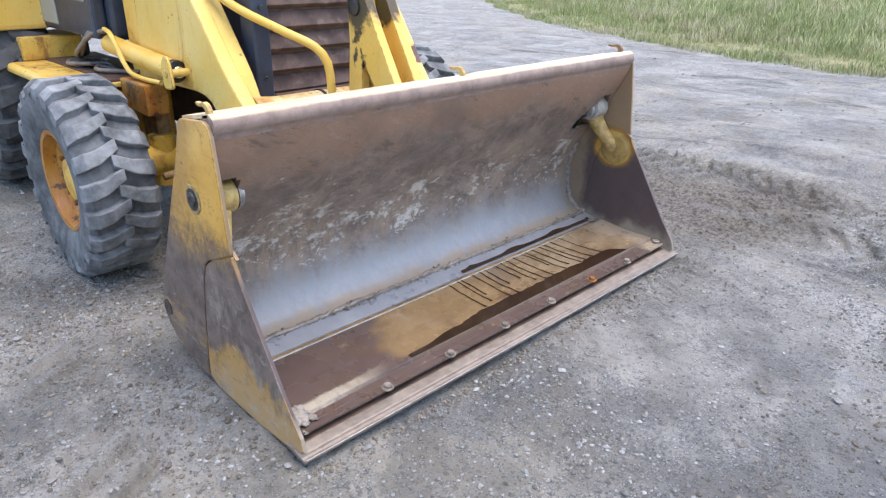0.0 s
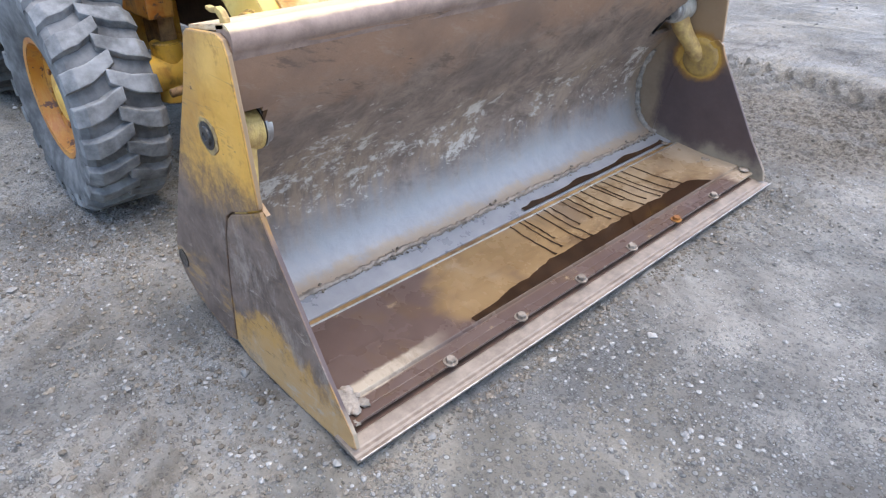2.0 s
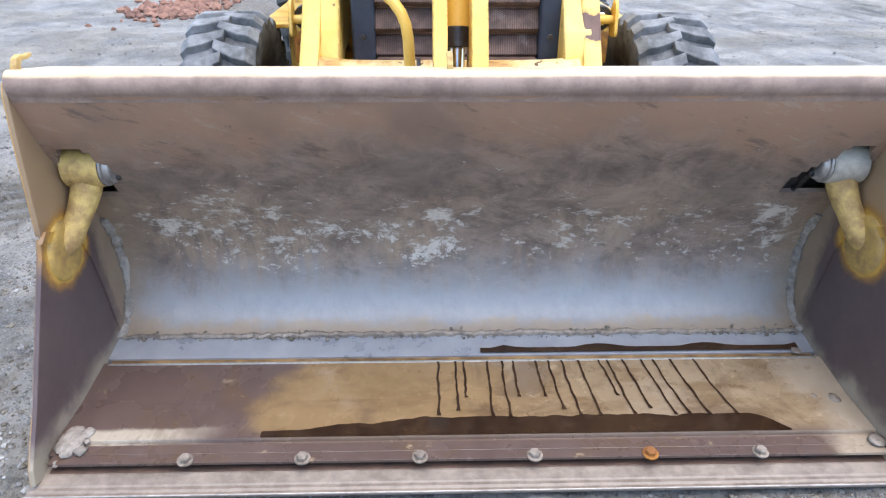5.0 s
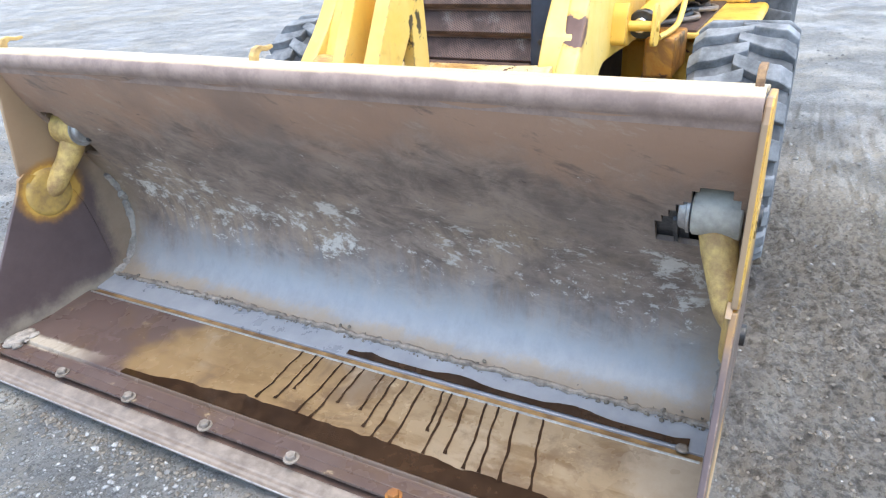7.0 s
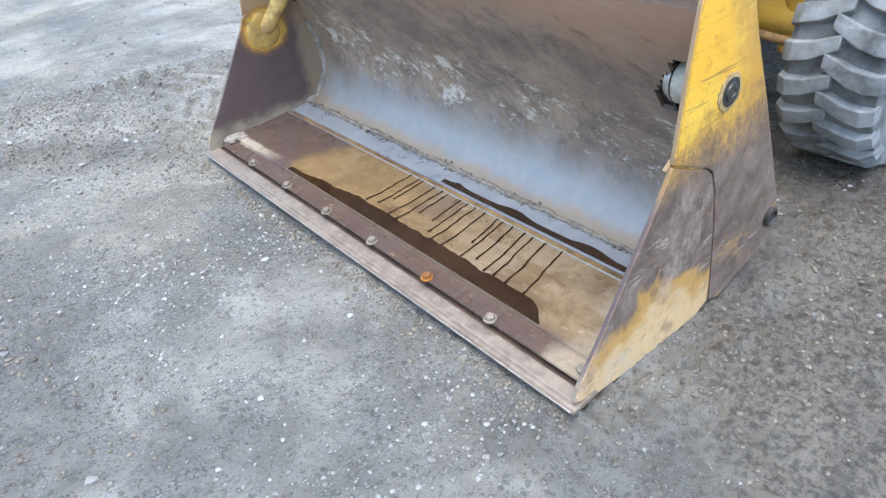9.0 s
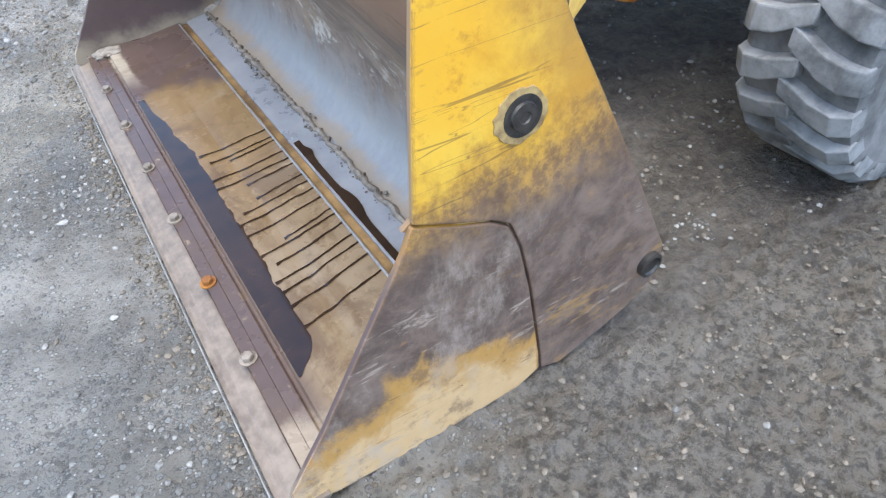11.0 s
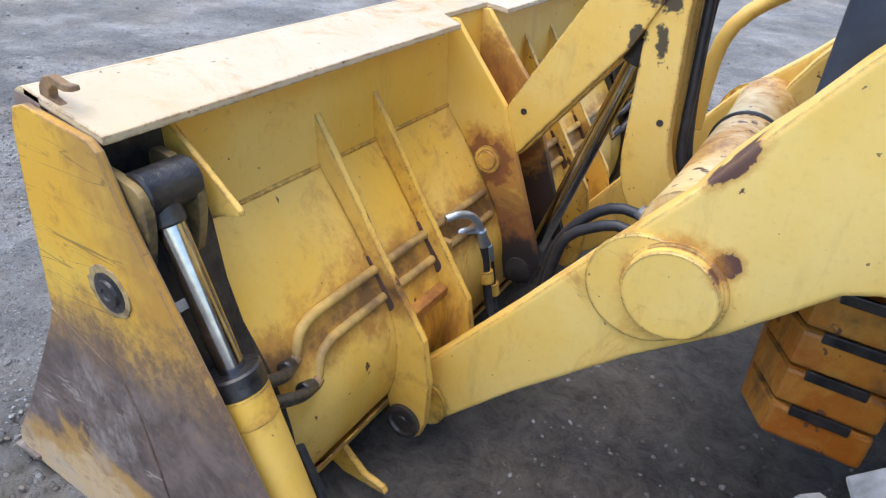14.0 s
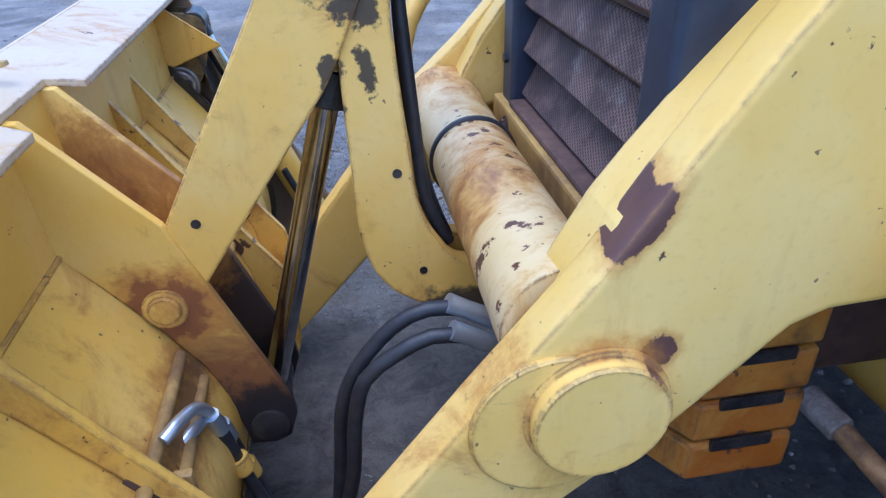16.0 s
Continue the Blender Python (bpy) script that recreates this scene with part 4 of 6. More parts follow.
for s in (-1, 1):
    a, b = sorted((s * (HALF - 0.016), s * HALF))
    part("side_plate", plate(UP, a, b, "y", 0.004), M_SIDE, bucket, "yellow side plate worn to brown steel low down")
    part("clam_side_plate", plate(CLAM, a, b, "y", 0.004), M_SIDE, bucket, "scraped clam side plate")
    # backing behind the seam between the two plates
    seam = [(-0.349, 0.630), (-0.508, 0.562), (-0.546, 0.535), (-0.574, 0.465), (-0.602, 0.332), (-0.637, 0.095), (-0.640, 0.045)]
    back_strip = [(x + 0.016, z - 0.010) for x, z in seam] + [(x - 0.016, z + 0.012) for x, z in reversed(seam)]
    part("seam_backing", plate(back_strip, *sorted((s * (HALF - 0.024), s * (HALF - 0.012))), "y", 0), M_SIDE, bucket)
    # washer and pin of the clam pivot, sunk in a ragged hole
    y = s * HALF
    pz = 0.761 if s > 0 else 0.772
    rim = [(-0.565 + (0.050 + 0.007 * rim_rng.random()) * math.cos(k * 0.224), pz + (0.048 + 0.007 * rim_rng.random()) * math.sin(k * 0.224)) for k in range(28)]
    part("pivot_rim", plate(rim, *sorted((y - s * 0.002, y + s * 0.003)), "y", 0.001), M_PIN, bucket, "ragged cut rim of bare steel")
    part("pivot_pin", lathe([(0.039, 0), (0.039, 0.0045 * s), (0.027, 0.005 * s), (0.025, 0.010 * s), (0.012, 0.011 * s), (0.010, 0.008 * s)], (-0.568, y, pz), "y", 28), M_BLACK, bucket, "greasy black pivot pin")
    knob = 0.014 if s > 0 else -0.003
    part("rear_pin", lathe([(0.034, 0), (0.034, knob), (0.026, knob * 1.15), (0.022, knob * 0.7)], (-0.955, y, 0.208), "y", 24), M_BLACK, bucket)
    # hub of the clam inside, with bolted cap and curved neck
    yi = s * (HALF - 0.016)
    hz = 0.764
    hub = part("clam_hub", rod((-0.562, yi - s * 0.010, hz), (-0.562, yi - s * 0.118, hz), 0.062, 34), M_MUDYEL if s < 0 else M_HUB, bucket, "scuffed clam pivot hub")
    part("hub_gap", rod((-0.562, yi - s * 0.116, hz), (-0.562, yi - s * 0.124, hz), 0.057, 30, 0.001), M_BLACK, hub)
    part("hub_cap", lathe([(0.060, -s * 0.122), (0.060, -s * 0.129), (0.053, -s * 0.131), (0.050, -s * 0.146), (0.044, -s * 0.149)], (-0.562, yi, hz), "y", 34), M_RIM, hub, "worn grey pivot cap")
    for k in range(3):
        a = radians(40 + 120 * k)
        part("cap_bolt", hexbolt((-0.562 + 0.032 * math.cos(a), yi - s * 0.148, hz + 0.032 * math.sin(a)), (0, -s, 0), 0.011, 0.014), M_BLACK, hub)
    neck = spline([(-0.560, yi - s * 0.060, 0.770), (-0.552, yi - s * 0.058, 0.715), (-0.528, yi - s * 0.046, 0.665), (-0.496, yi - s * 0.028, 0.615), (-0.470, yi - s * 0.006, 0.572), (-0.450, yi + s * 0.034, 0.540)], 0.012)
    nr = [0.049 - 0.012 * min(1.0, k / (len(neck) - 1) / 0.55) + 0.010 * max(0.0, k / (len(neck) - 1) - 0.72) / 0.28 for k in range(len(neck))]
    nb = sweep(neck, nr, 24)
    for v in nb.verts:
        if v.co.y * s > yi * s + 0.008:
            v.co.y = yi + s * 0.008
    part("clam_neck", nb, M_MUDYEL, bucket, "scuffed yellow curved neck")
    part("neck_pad", lathe([(0.092, 0), (0.090, -0.004 * s), (0.082, -0.010 * s), (0.070, -0.013 * s), (0.045, -0.013 * s)], (-0.440, yi, 0.545), "y", 34), M_YELMUD, bucket, "muddy yellow welded pad")

# clam floor: step, silt-covered plate, groove, bolted blade
part("floor_strip", plate([(-0.625, 0.095), (-0.503, 0.078), (-0.503, 0.097), (-0.60, 0.113), (-0.625, 0.118)], -HALF + 0.017, HALF - 0.017, "y", 0.002), M_STRIP, bucket, "wet grey steel strip with blue sky sheen in its colour")
fl = [(-0.495, 0.060), (-0.085, 0.045), (-0.085, 0.076), (-0.118, 0.078), (-0.124, 0.070), (-0.132, 0.070), (-0.137, 0.082), (-0.30, 0.084), (-0.460, 0.1005), (-0.474, 0.1005), (-0.478, 0.088), (-0.495, 0.088)]
clam_floor = part("clam_floor", plate(fl, -HALF + 0.017, HALF - 0.017, "y", 0.0015), M_FLOOR, bucket, "floor plate under dried ochre silt and water")
part("floor_base", plate([(-0.63, 0.034), (-0.05, 0.026), (-0.05, 0.044), (-0.49, 0.058), (-0.62, 0.090)], -HALF + 0.028, HALF - 0.028, "y", 0.002), M_DARK, bucket)
blade_bm = plate([(-0.083, 0.044), (-0.083, 0.073), (-0.045, 0.070), (-0.012, 0.058), (-0.006, 0.052), (0.004, 0.053), (0.012, 0.045), (0.020, 0.047), (0.034, 0.028), (0.020, 0.018)],
             -HALF - 0.010, HALF + 0.010, "y", 0.0015)
for v in blade_bm.verts:
    if abs(v.co.y) > HALF + 0.007:
        v.co.z = 0.018 + (v.co.z - 0.018) * 0.45
        v.co.x = min(v.co.x, 0.022)
blade = part("cutting_edge", blade_bm, M_EDGE, bucket, "scoured steel cutting edge")
part("edge_strip", box(-0.0845, -0.052, -HALF + 0.03, HALF - 0.03, 0.066, 0.0755, 0.001), M_FLOOR, blade, "brown bolted strip")
part("worn_rim", sweep([(0.0285, y, 0.0365) for y in span(-HALF - 0.006, HALF + 0.006, 0.2)], 0.0025, 6), M_RIM, blade, "bright worn rim")
for k, y in enumerate([-0.812, -0.485, -0.154, 0.172, 0.503, 0.820]):
    m = M_RUST if k == 4 else M_BOLT
    part("edge_bolt", hexbolt((-0.060, y, 0.0745), (0.05, 0, 1), 0.016, 0.018, 0.023), m, blade)
random.seed(4)

# weld bead along the shell's foot
rng = random.Random(11)
bead = [(-0.602 + rng.uniform(-0.006, 0.006), y, 0.116 + rng.uniform(-0.002, 0.004)) for y in span(-1.19, 1.19, 0.018)]
part("weld_bead", sweep(bead, [0.007 + rng.uniform(0, 0.006) for _ in bead], 7), M_BOLT, bucket, "rough weld bead")
ridge = [(-0.466, y, 0.1015) for y in span(-1.185, 1.185, 0.05)]
part("floor_gap", box(-0.5025, -0.4785, -HALF + 0.03, HALF - 0.03, 0.080, 0.0905, 0.001), M_GAP, bucket, "rusty ochre gap behind the floor plate")
part("floor_ridge", sweep(ridge, 0.004, 6), M_BARE, bucket, "bright scraped steel ridge")


# dirt packed in the corners between shell and side plates
rd = random.Random(17)
for s in (-1, 1):
    line = [(p[0] + 0.004 + rd.uniform(-0.004, 0.004), s * (HALF - 0.020 - rd.uniform(0, 0.006)), p[1]) for p in prof if p[1] < 0.54]
    part("corner_dirt", sweep(line, [0.010 + 0.012 * rd.random() for _ in line], 8), M_CLAY, bucket, "dried dirt packed in the corner")


def gusset(pts, y, t, material=M_BACK, bevel=0.003, name="rib", label="faded yellow stiffening rib"):
    return part(name, plate(pts, y - t / 2, y + t / 2, "y", bevel), material, bucket, label)


part("seam_weld", sweep([(-0.5475, y, 0.7985) for y in span(-1.040, 1.040, 0.05)], 0.0055, 8), M_YEL_R, bucket, "rust-stained weld seam")
RIB_IN = [(-0.762, 0.20), (-0.782, 0.28), (-0.786, 0.36), (-0.775, 0.43), (-0.742, 0.52), (-0.680, 0.62), (-0.600, 0.73), (-0.525, 0.82)]
RIB = [(-0.515, 0.940), (-0.528, 0.932), (-0.728, 0.622), (-0.862, 0.425), (-0.886, 0.30), (-0.884, 0.165), (-0.868, 0.115), (-0.835, 0.085), (-0.795, 0.085)] + RIB_IN
for s in (-1, 1):
    gusset(RIB, s * 0.648, 0.022)
    gusset(RIB, s * 0.432, 0.022, M_YEL_R)
    part("arm_pin", lathe([(0.050, 0), (0.050, 0.012 * s), (0.040, 0.014 * s), (0.034, 0.008 * s), (0.018, 0.008 * s), (0.016, 0.014 * s)], (-0.820, s * 0.659, 0.147), "y", 26), M_BLACK, bucket, "greasy arm pin")
    # slanting gusset beside the cylinder well
    gusset([(-0.515, 1.040), (-0.53, 1.036), (-0.712, 0.896), (-0.714, 0.886), (-0.680, 0.876), (-0.56, 0.83), (-0.512, 0.85)], s * 1.046, 0.013)
    # lug plates that carry the cylinder
    for y in (1.090, 1.191):
        gusset(rounded([(-0.555, 0.99), (-0.61, 0.985), (-0.668, 0.972), (-0.674, 0.915), (-0.658, 0.835), (-0.630, 0.770), (-0.60, 0.75), (-0.562, 0.79)], 0.030), s * y, 0.018, M_LUGS, 0.003, "cylinder_lug", "grease-caked lug")
    # well sides: black for oil and for the shade in the well
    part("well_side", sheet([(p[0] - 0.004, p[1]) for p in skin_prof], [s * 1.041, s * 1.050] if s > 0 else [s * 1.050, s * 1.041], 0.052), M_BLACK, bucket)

MID = [(-0.512, 1.046), (-0.553, 1.044), (-0.730, 0.840), (-0.900, 0.405), (-0.905, 0.36), (-0.885, 0.30), (-0.85, 0.285), (-0.80, 0.29)] + RIB_IN[2:]
MIDY = (0.076, -0.115)
for y in MIDY:
    s = 1 if y > 0 else -1
    gusset(MID, y, 0.022, M_BRACKET, 0.003, "link_bracket", "yellow link bracket streaked with rust")
    part("link_pin", lathe([(0.042, 0), (0.042, 0.006 * s), (0.030, 0.008 * s), (0.028, 0.016 * s), (0.010, 0.018 * s)], (-0.699, y + 0.011 * s, 0.668), "y", 26), M_YEL_R, bucket)
    part("cylinder_pin", lathe([(0.040, 0), (0.040, 0.010 * s), (0.02, 0.012 * s)], (-0.846, y + 0.011 * s, 0.340), "y", 22), M_BLACK, bucket, "greasy black pin")

# eye hooks on the top plate
def hook(x, y, turn):
    """A C-shaped lifting hook of flat bar, open to the rear."""
    c = [(0.040, 0.0), (0.034, 0.040), (0.020, 0.060), (0.0, 0.066), (-0.030, 0.058), (-0.052, 0.060), (-0.054, 0.050), (-0.030, 0.044), (-0.004, 0.048), (0.008, 0.038), (0.010, 0.022), (-0.010, 0.014), (-0.030, 0.0)]
    part("lifting_hook", plate([(x + p[0], 1.056 + p[1] * turn) for p in c], y - 0.008, y + 0.008, "y", 0.003), M_HOOK if y > 1 else M_MUDYEL, bucket, "rusty yellow bent hook")
    part("hook_weld", rod((x + 0.02, y, 1.060 - 0.006), (x - 0.03, y, 1.060 - 0.014), 0.013, 10), M_HOOK, bucket, "rusty weld")


hook(-0.485, 1.188, 0.85)
hook(-0.455, -1.188, 0.85)
hook(-0.455, -0.066, 0.9)

# clam cylinders in the wells
for s in (-1, 1):
    A, B = Vector((-0.634, s * 1.150, 0.950)), Vector((-0.943, s * 1.142, 0.205))
    d = (B - A).normalized()
    g0 = A + d * 0.357
    cyl = part("clam_cylinder", rod(g0, B - d * 0.03, 0.050, 28), M_YEL, loader, "yellow hydraulic cylinder with a chromed rod")
    part("piston_rod", rod(A + d * 0.03, g0 + d * 0.02, 0.025, 24), M_OILROD, cyl, "chromed piston rod")
    part("gland", rod(g0 - d * 0.022, g0 + d * 0.022, 0.0525, 28), M_BLACK, cyl, "greasy black gland")
    part("barrel_head", rod(g0 + d * 0.020, g0 + d * 0.085, 0.0512, 28), M_GREASY, cyl, "mud-caked end of the barrel")
    part("rod_eye", rod((A.x, s * 1.082, A.z), (A.x, s * 1.186, A.z), 0.040, 26), M_BLACK, cyl, "greasy black rod eye")
    part("eye_neck", rod(A + d * 0.015, A + d * 0.06, 0.030, 20), M_BLACK, cyl)
    part("base_eye", rod((B.x, s * 1.075, B.z), (B.x, s * 1.201, B.z), 0.042, 24), M_YEL_G, cyl)
    # ports, elbows and the two pipes along the back
    side = Vector((0, -s, 0))
    for off, zz, xx, ye in ((0.040, 0.577, -0.712, 0.952), (0.085, 0.512, -0.742, 0.920)):
        p0 = g0 + d * off + side * 0.046
        p1 = Vector((xx - 0.022, s * (ye + 0.016), zz - 0.066))
        p2 = p0 * 0.45 + p1 * 0.55
        part("hose_end", sweep(spline([p0, p2 + Vector((-0.010, 0, -0.004)), p1], 0.012), 0.0135, 14), M_BLACK, cyl, "black hose end")
        part("hose_ferrule", rod(p2 * 0.75 + p1 * 0.25, p1 * 0.85 + p2 * 0.15, 0.0165, 16), M_BLACK, cyl, "greasy crimped ferrule")
        part("pipe_nut", rod(p1 + Vector((0, s * 0.006, 0)), p1 - Vector((0, s * 0.012, -0.014)), 0.0165, 6, 0.002), M_HOOK, cyl, "rusty union nut")
        q = spline([p1, (xx - 0.018, s * ye, zz - 0.044), (xx - 0.012, s * (ye - 0.012), zz - 0.016), (xx - 0.006, s * (ye - 0.045), zz - 0.002), (xx, s * (ye - 0.11), zz), (xx, s * 0.5, zz), (xx, s * 0.118, zz)], 0.014)
        part("hydraulic_pipe", sweep(q, 0.0125, 12), M_PIPE, bucket, "painted steel hydraulic pipe")
    drop = spline([g0 + d * 0.20 + side * 0.066, g0 + d * 0.30 + side * 0.070, B - d * 0.10 + side * 0.066, B - d * 0.02 + side * 0.045], 0.03)
    part("drain_hose", sweep(drop, 0.012, 10), M_HOSE, cyl, "black hose")
    # pipe clamps through the ribs
    for y in (0.648, 0.432):
        part("pipe_grommet", plate(rounded([(-0.690, 0.615), (-0.775, 0.50), (-0.765, 0.475), (-0.73, 0.475), (-0.68, 0.585)], 0.02), s * y - 0.0125, s * y + 0.0125, "y", 0.002), M_DARK, bucket, "rust-stained pipe slot")

part("paper_tag", plate([(-0.668, 0.732), (-0.671, 0.732), (-0.664, 0.750), (-0.661, 0.750)], 1.148, 1.178, "y", 0), M_TAG, bucket, "small white tag")

# oily backs of the two cylinder wells, blackened for their shade as well
for s in (-1, 1):
    ys = sorted((s * 1.052, s * 1.200))
    part("well_back", sheet([(-0.600, 0.965), (-0.636, 0.86), (-0.658, 0.74), (-0.702, 0.62), (-0.757, 0.50), (-0.772, 0.36), (-0.757, 0.22), (-0.72, 0.16)], span(ys[0], ys[1], 0.06), 0.006), M_BLACK, bucket, "oily well with its shade in the black")
    part("well_head", plate([(-0.548, 0.80), (-0.552, 0.80), (-0.534, 1.046), (-0.530, 1.046)], *ys, "y", 0), M_BLACK, bucket, "oily plate with the well's shade in its black")

# ground skid under the back of the bucket
for y in (0.80, -0.80):
    part("skid_lug", plate([(-0.70, 0.150), (-0.80, 0.062), (-0.86, 0.050), (-0.87, 0.035), (-0.74, 0.035), (-0.66, 0.07)], y - 0.010, y + 0.010, "y", 0.003), M_YEL_R, bucket)

# ---- loader arms
ARM = {-1: [(-0.800, 0.262), (-0.95, 0.470), (-1.165, 0.745), (-1.235, 0.840), (-1.40, 0.992), (-1.47, 1.068), (-1.60, 1.228), (-1.78, 1.448), (-1.95, 1.66), (-2.33, 1.66),
            (-2.36, 1.30), (-2.40, 0.88), (-1.76, 0.895), (-1.66, 0.885), (-1.60, 0.862), (-1.52, 0.782), (-1.412, 0.684), (-0.880, 0.112), (-0.82, 0.080), (-0.775, 0.105), (-0.762, 0.155), (-0.770, 0.21)],
       1: [(-0.790, 0.250), (-0.832, 0.298), (-1.03, 0.545), (-1.20, 0.768), (-1.345, 0.950), (-1.42, 1.065), (-1.53, 1.225), (-1.71, 1.455), (-1.88, 1.66), (-2.33, 1.66),
           (-2.36, 1.30), (-2.40, 0.86), (-1.765, 0.866), (-1.68, 0.862), (-1.63, 0.842), (-1.54, 0.748), (-1.477, 0.683), (-1.32, 0.554), (-1.07, 0.310), (-0.872, 0.094), (-0.815, 0.078), (-0.775, 0.105), (-0.760, 0.155), (-0.765, 0.21)]}
def arm_plate(pts, a, b):
    """Boxed plate with well rounded corners."""
    bm = plate(pts, a, b, "y", 0)
    bevelled(bm, 0.016, 4)
    for f in bm.faces:
        f.smooth = True
    for e in bm.edges:
        if len(e.link_faces) == 2 and e.calc_face_angle(0) > radians(28):
            e.smooth = False
    return bm


for s in (-1, 1):
    AO = 0.566 if s > 0 else 0.622
    bz = 0.747 if s > 0 else 0.774
    a, b = sorted((s * (AO - 0.078), s * AO))
    arm = part("loader_arm", arm_plate(ARM[s], a, b), M_ARM if s > 0 else M_ARM_R, loader, "faded yellow loader arm with rust along its edge")
    part("arm_box", plate([(x + (0.05 if s > 0 and x > -1.9 else 0.0), z) for x, z in [(-1.355, 0.86), (-1.385, 0.925), (-1.43, 1.005), (-1.475, 1.066), (-1.60, 1.222), (-1.78, 1.444), (-1.95, 1.654), (-2.327, 1.654), (-2.357, 1.30), (-2.397, 0.884), (-1.76, 0.899), (-1.66, 0.889), (-1.61, 0.88), (-1.48, 0.83), (-1.36, 0.80)]], *sorted((s * (AO - 0.150), s * (AO - 0.030))), "y", 0.012), M_ARM_R, arm)
    part("tip_collar", lathe([(0.075, 0), (0.075, 0.010 * s)], (-0.820, s * AO, 0.147), "y", 28), M_YEL_G, arm)
    part("arm_pad", lathe([(0.120, 0), (0.120, 0.006 * s), (0.116, 0.009 * s)], (-1.306, s * AO, bz - 0.020), "y", 44), M_ARM, arm)
    part("arm_boss", lathe([(0.104, 0), (0.104, 0.010 * s), (0.096, 0.012 * s), (0.096, 0.032 * s), (0.092, 0.036 * s)], (-1.362, s * AO, bz), "y", 44), M_ARM, arm, "round welded boss")
    # lift cylinder beside the arm
    yl = s * 0.668
    A, B = Vector((-1.810, yl, 0.985)), Vector((-2.70, yl, 1.045))
    lift = part("lift_cylinder", rod(A + (B - A) * 0.05, B, 0.052, 26), M_YEL, loader, "yellow lift cylinder")
    part("gland", rod(A + (B - A) * 0.03, A + (B - A) * 0.075, 0.056, 24), M_BLACK, lift)
    part("lift_rod", rod(A, A + (B - A) * 0.06, 0.030, 20), M_CHROME, lift)
    part("lug", plate(rounded([(-1.755, 0.915), (-1.855, 0.905), (-1.865, 1.03), (-1.81, 1.08), (-1.775, 1.04)], 0.03), *sorted((s * 0.718, s * 0.735)), "y", 0.004), M_YEL, lift)
    part("lug", plate(rounded([(-1.755, 0.915), (-1.855, 0.905), (-1.865, 1.03), (-1.81, 1.08), (-1.775, 1.04)], 0.03), *sorted((s * (AO - 0.004), s * 0.625)), "y", 0.004), M_YEL, lift)
    part("lug_pin", rod((-1.810, s * 0.62, 0.985), (-1.810, s * 0.742, 0.985), 0.020, 18), M_YEL_G, lift)
    part("supply_pipe", sweep(spline([(-2.66, s * 0.70, 1.13), (-2.46, s * 0.74, 1.12), (-2.36, s * 0.745, 1.03), (-2.28, s * 0.74, 0.945), (-2.12, s * 0.735, 0.925), (-1.92, s * 0.72, 0.925)], 0.04), 0.013, 10), M_YEL, lift)

part("cross_tube", sweep([(-1.345, y, 0.812 + 0.006 * f) for y, f in ((-0.55, 1), (-0.50, 0.6), (-0.43, 0.1), (-0.35, 0), (0.25, 0), (0.34, 0.1), (0.42, 0.6), (0.482, 1.2))], [0.100, 0.097, 0.093, 0.092, 0.092, 0.093, 0.095, 0.097], 40), M_TUBE, loader, "scuffed cream cross tube between the arms")
part("hose_strap", lathe([(0.094, 0), (0.099, 0.003), (0.099, 0.013), (0.094, 0.016)], (-1.345, -0.165, 0.812), "y", 36), M_HOSE, loader, "black strap")

# ---- bell crank, links and tilt cylinder
CRANK = rounded([(-1.045, 1.34), (-1.066, 1.16), (-1.075, 0.77), (-1.095, 0.69), (-1.13, 0.635), (-1.20, 0.588), (-1.315, 0.552), (-1.385, 0.59), (-1.36, 0.68), (-1.262, 0.69), (-1.210, 0.77), (-1.188, 0.84), (-1.160, 1.17), (-1.17, 1.36), (-1.10, 1.40)], 0.03)
LINK = rounded([(-0.665, 0.70), (-0.65, 0.65), (-0.69, 0.62), (-0.745, 0.65), (-0.80, 0.730), (-1.050, 1.070), (-1.14, 1.26), (-1.12, 1.38), (-1.03, 1.37), (-0.95, 1.215), (-0.735, 0.84)], 0.03)
for y0, y1 in ((0.022, 0.066), (-0.098, -0.052)):
    out = 1 if y0 > 0 else -1
    crank = part("bell_crank", plate(CRANK, y0, y1, "y", 0.006), M_CRANK, loader, "yellow bell crank with grease round its pin")
    for cx, cz, r in ((-1.155, 0.893, 0.009), (-1.196, 0.678, 0.008)):
        yy = y1 if out > 0 else y0
        part("hole", lathe([(r, 0), (r, 0.002 * out)], (cx, yy, cz), "y", 16), M_BLACK, crank)
    link = part("tilt_link", plate(LINK, y0 + 0.007 * (out < 0) - 0.004, y1 + 0.008 if out > 0 else y1 - 0.006, "y", 0.006) if out > 0 else plate(LINK, y0 - 0.008, y1 - 0.006, "y", 0.006), M_CRANK, loader, "yellow bucket tilt link")
    yy = y1 + 0.008 if out > 0 else y0 - 0.008
    part("hole", lathe([(0.009, 0), (0.009, 0.002 * out)], (-0.786, yy, 0.833), "y", 16), M_BLACK, link)
    part("crank_pin", lathe([(0.040, 0), (0.040, 0.010 * out), (0.02, 0.013 * out)], (-1.10, yy, 1.315), "y", 26), M_BLACK, crank, "greasy black pin boss")
A, B = Vector((-0.848, -0.020, 0.345)), Vector((-1.045, -0.020, 1.03))
d = (B - A).normalized()
tilt = part("tilt_cylinder", rod(B, B + d * 0.75, 0.048, 28), M_YEL, loader, "yellow tilt cylinder with a dark oily rod")
part("tilt_rod", rod(A, B + d * 0.02, 0.026, 24), M_OILROD, tilt, "oily dark rod")
part("gland", rod(B - d * 0.02, B + d * 0.05, 0.052, 26), M_BLACK, tilt)
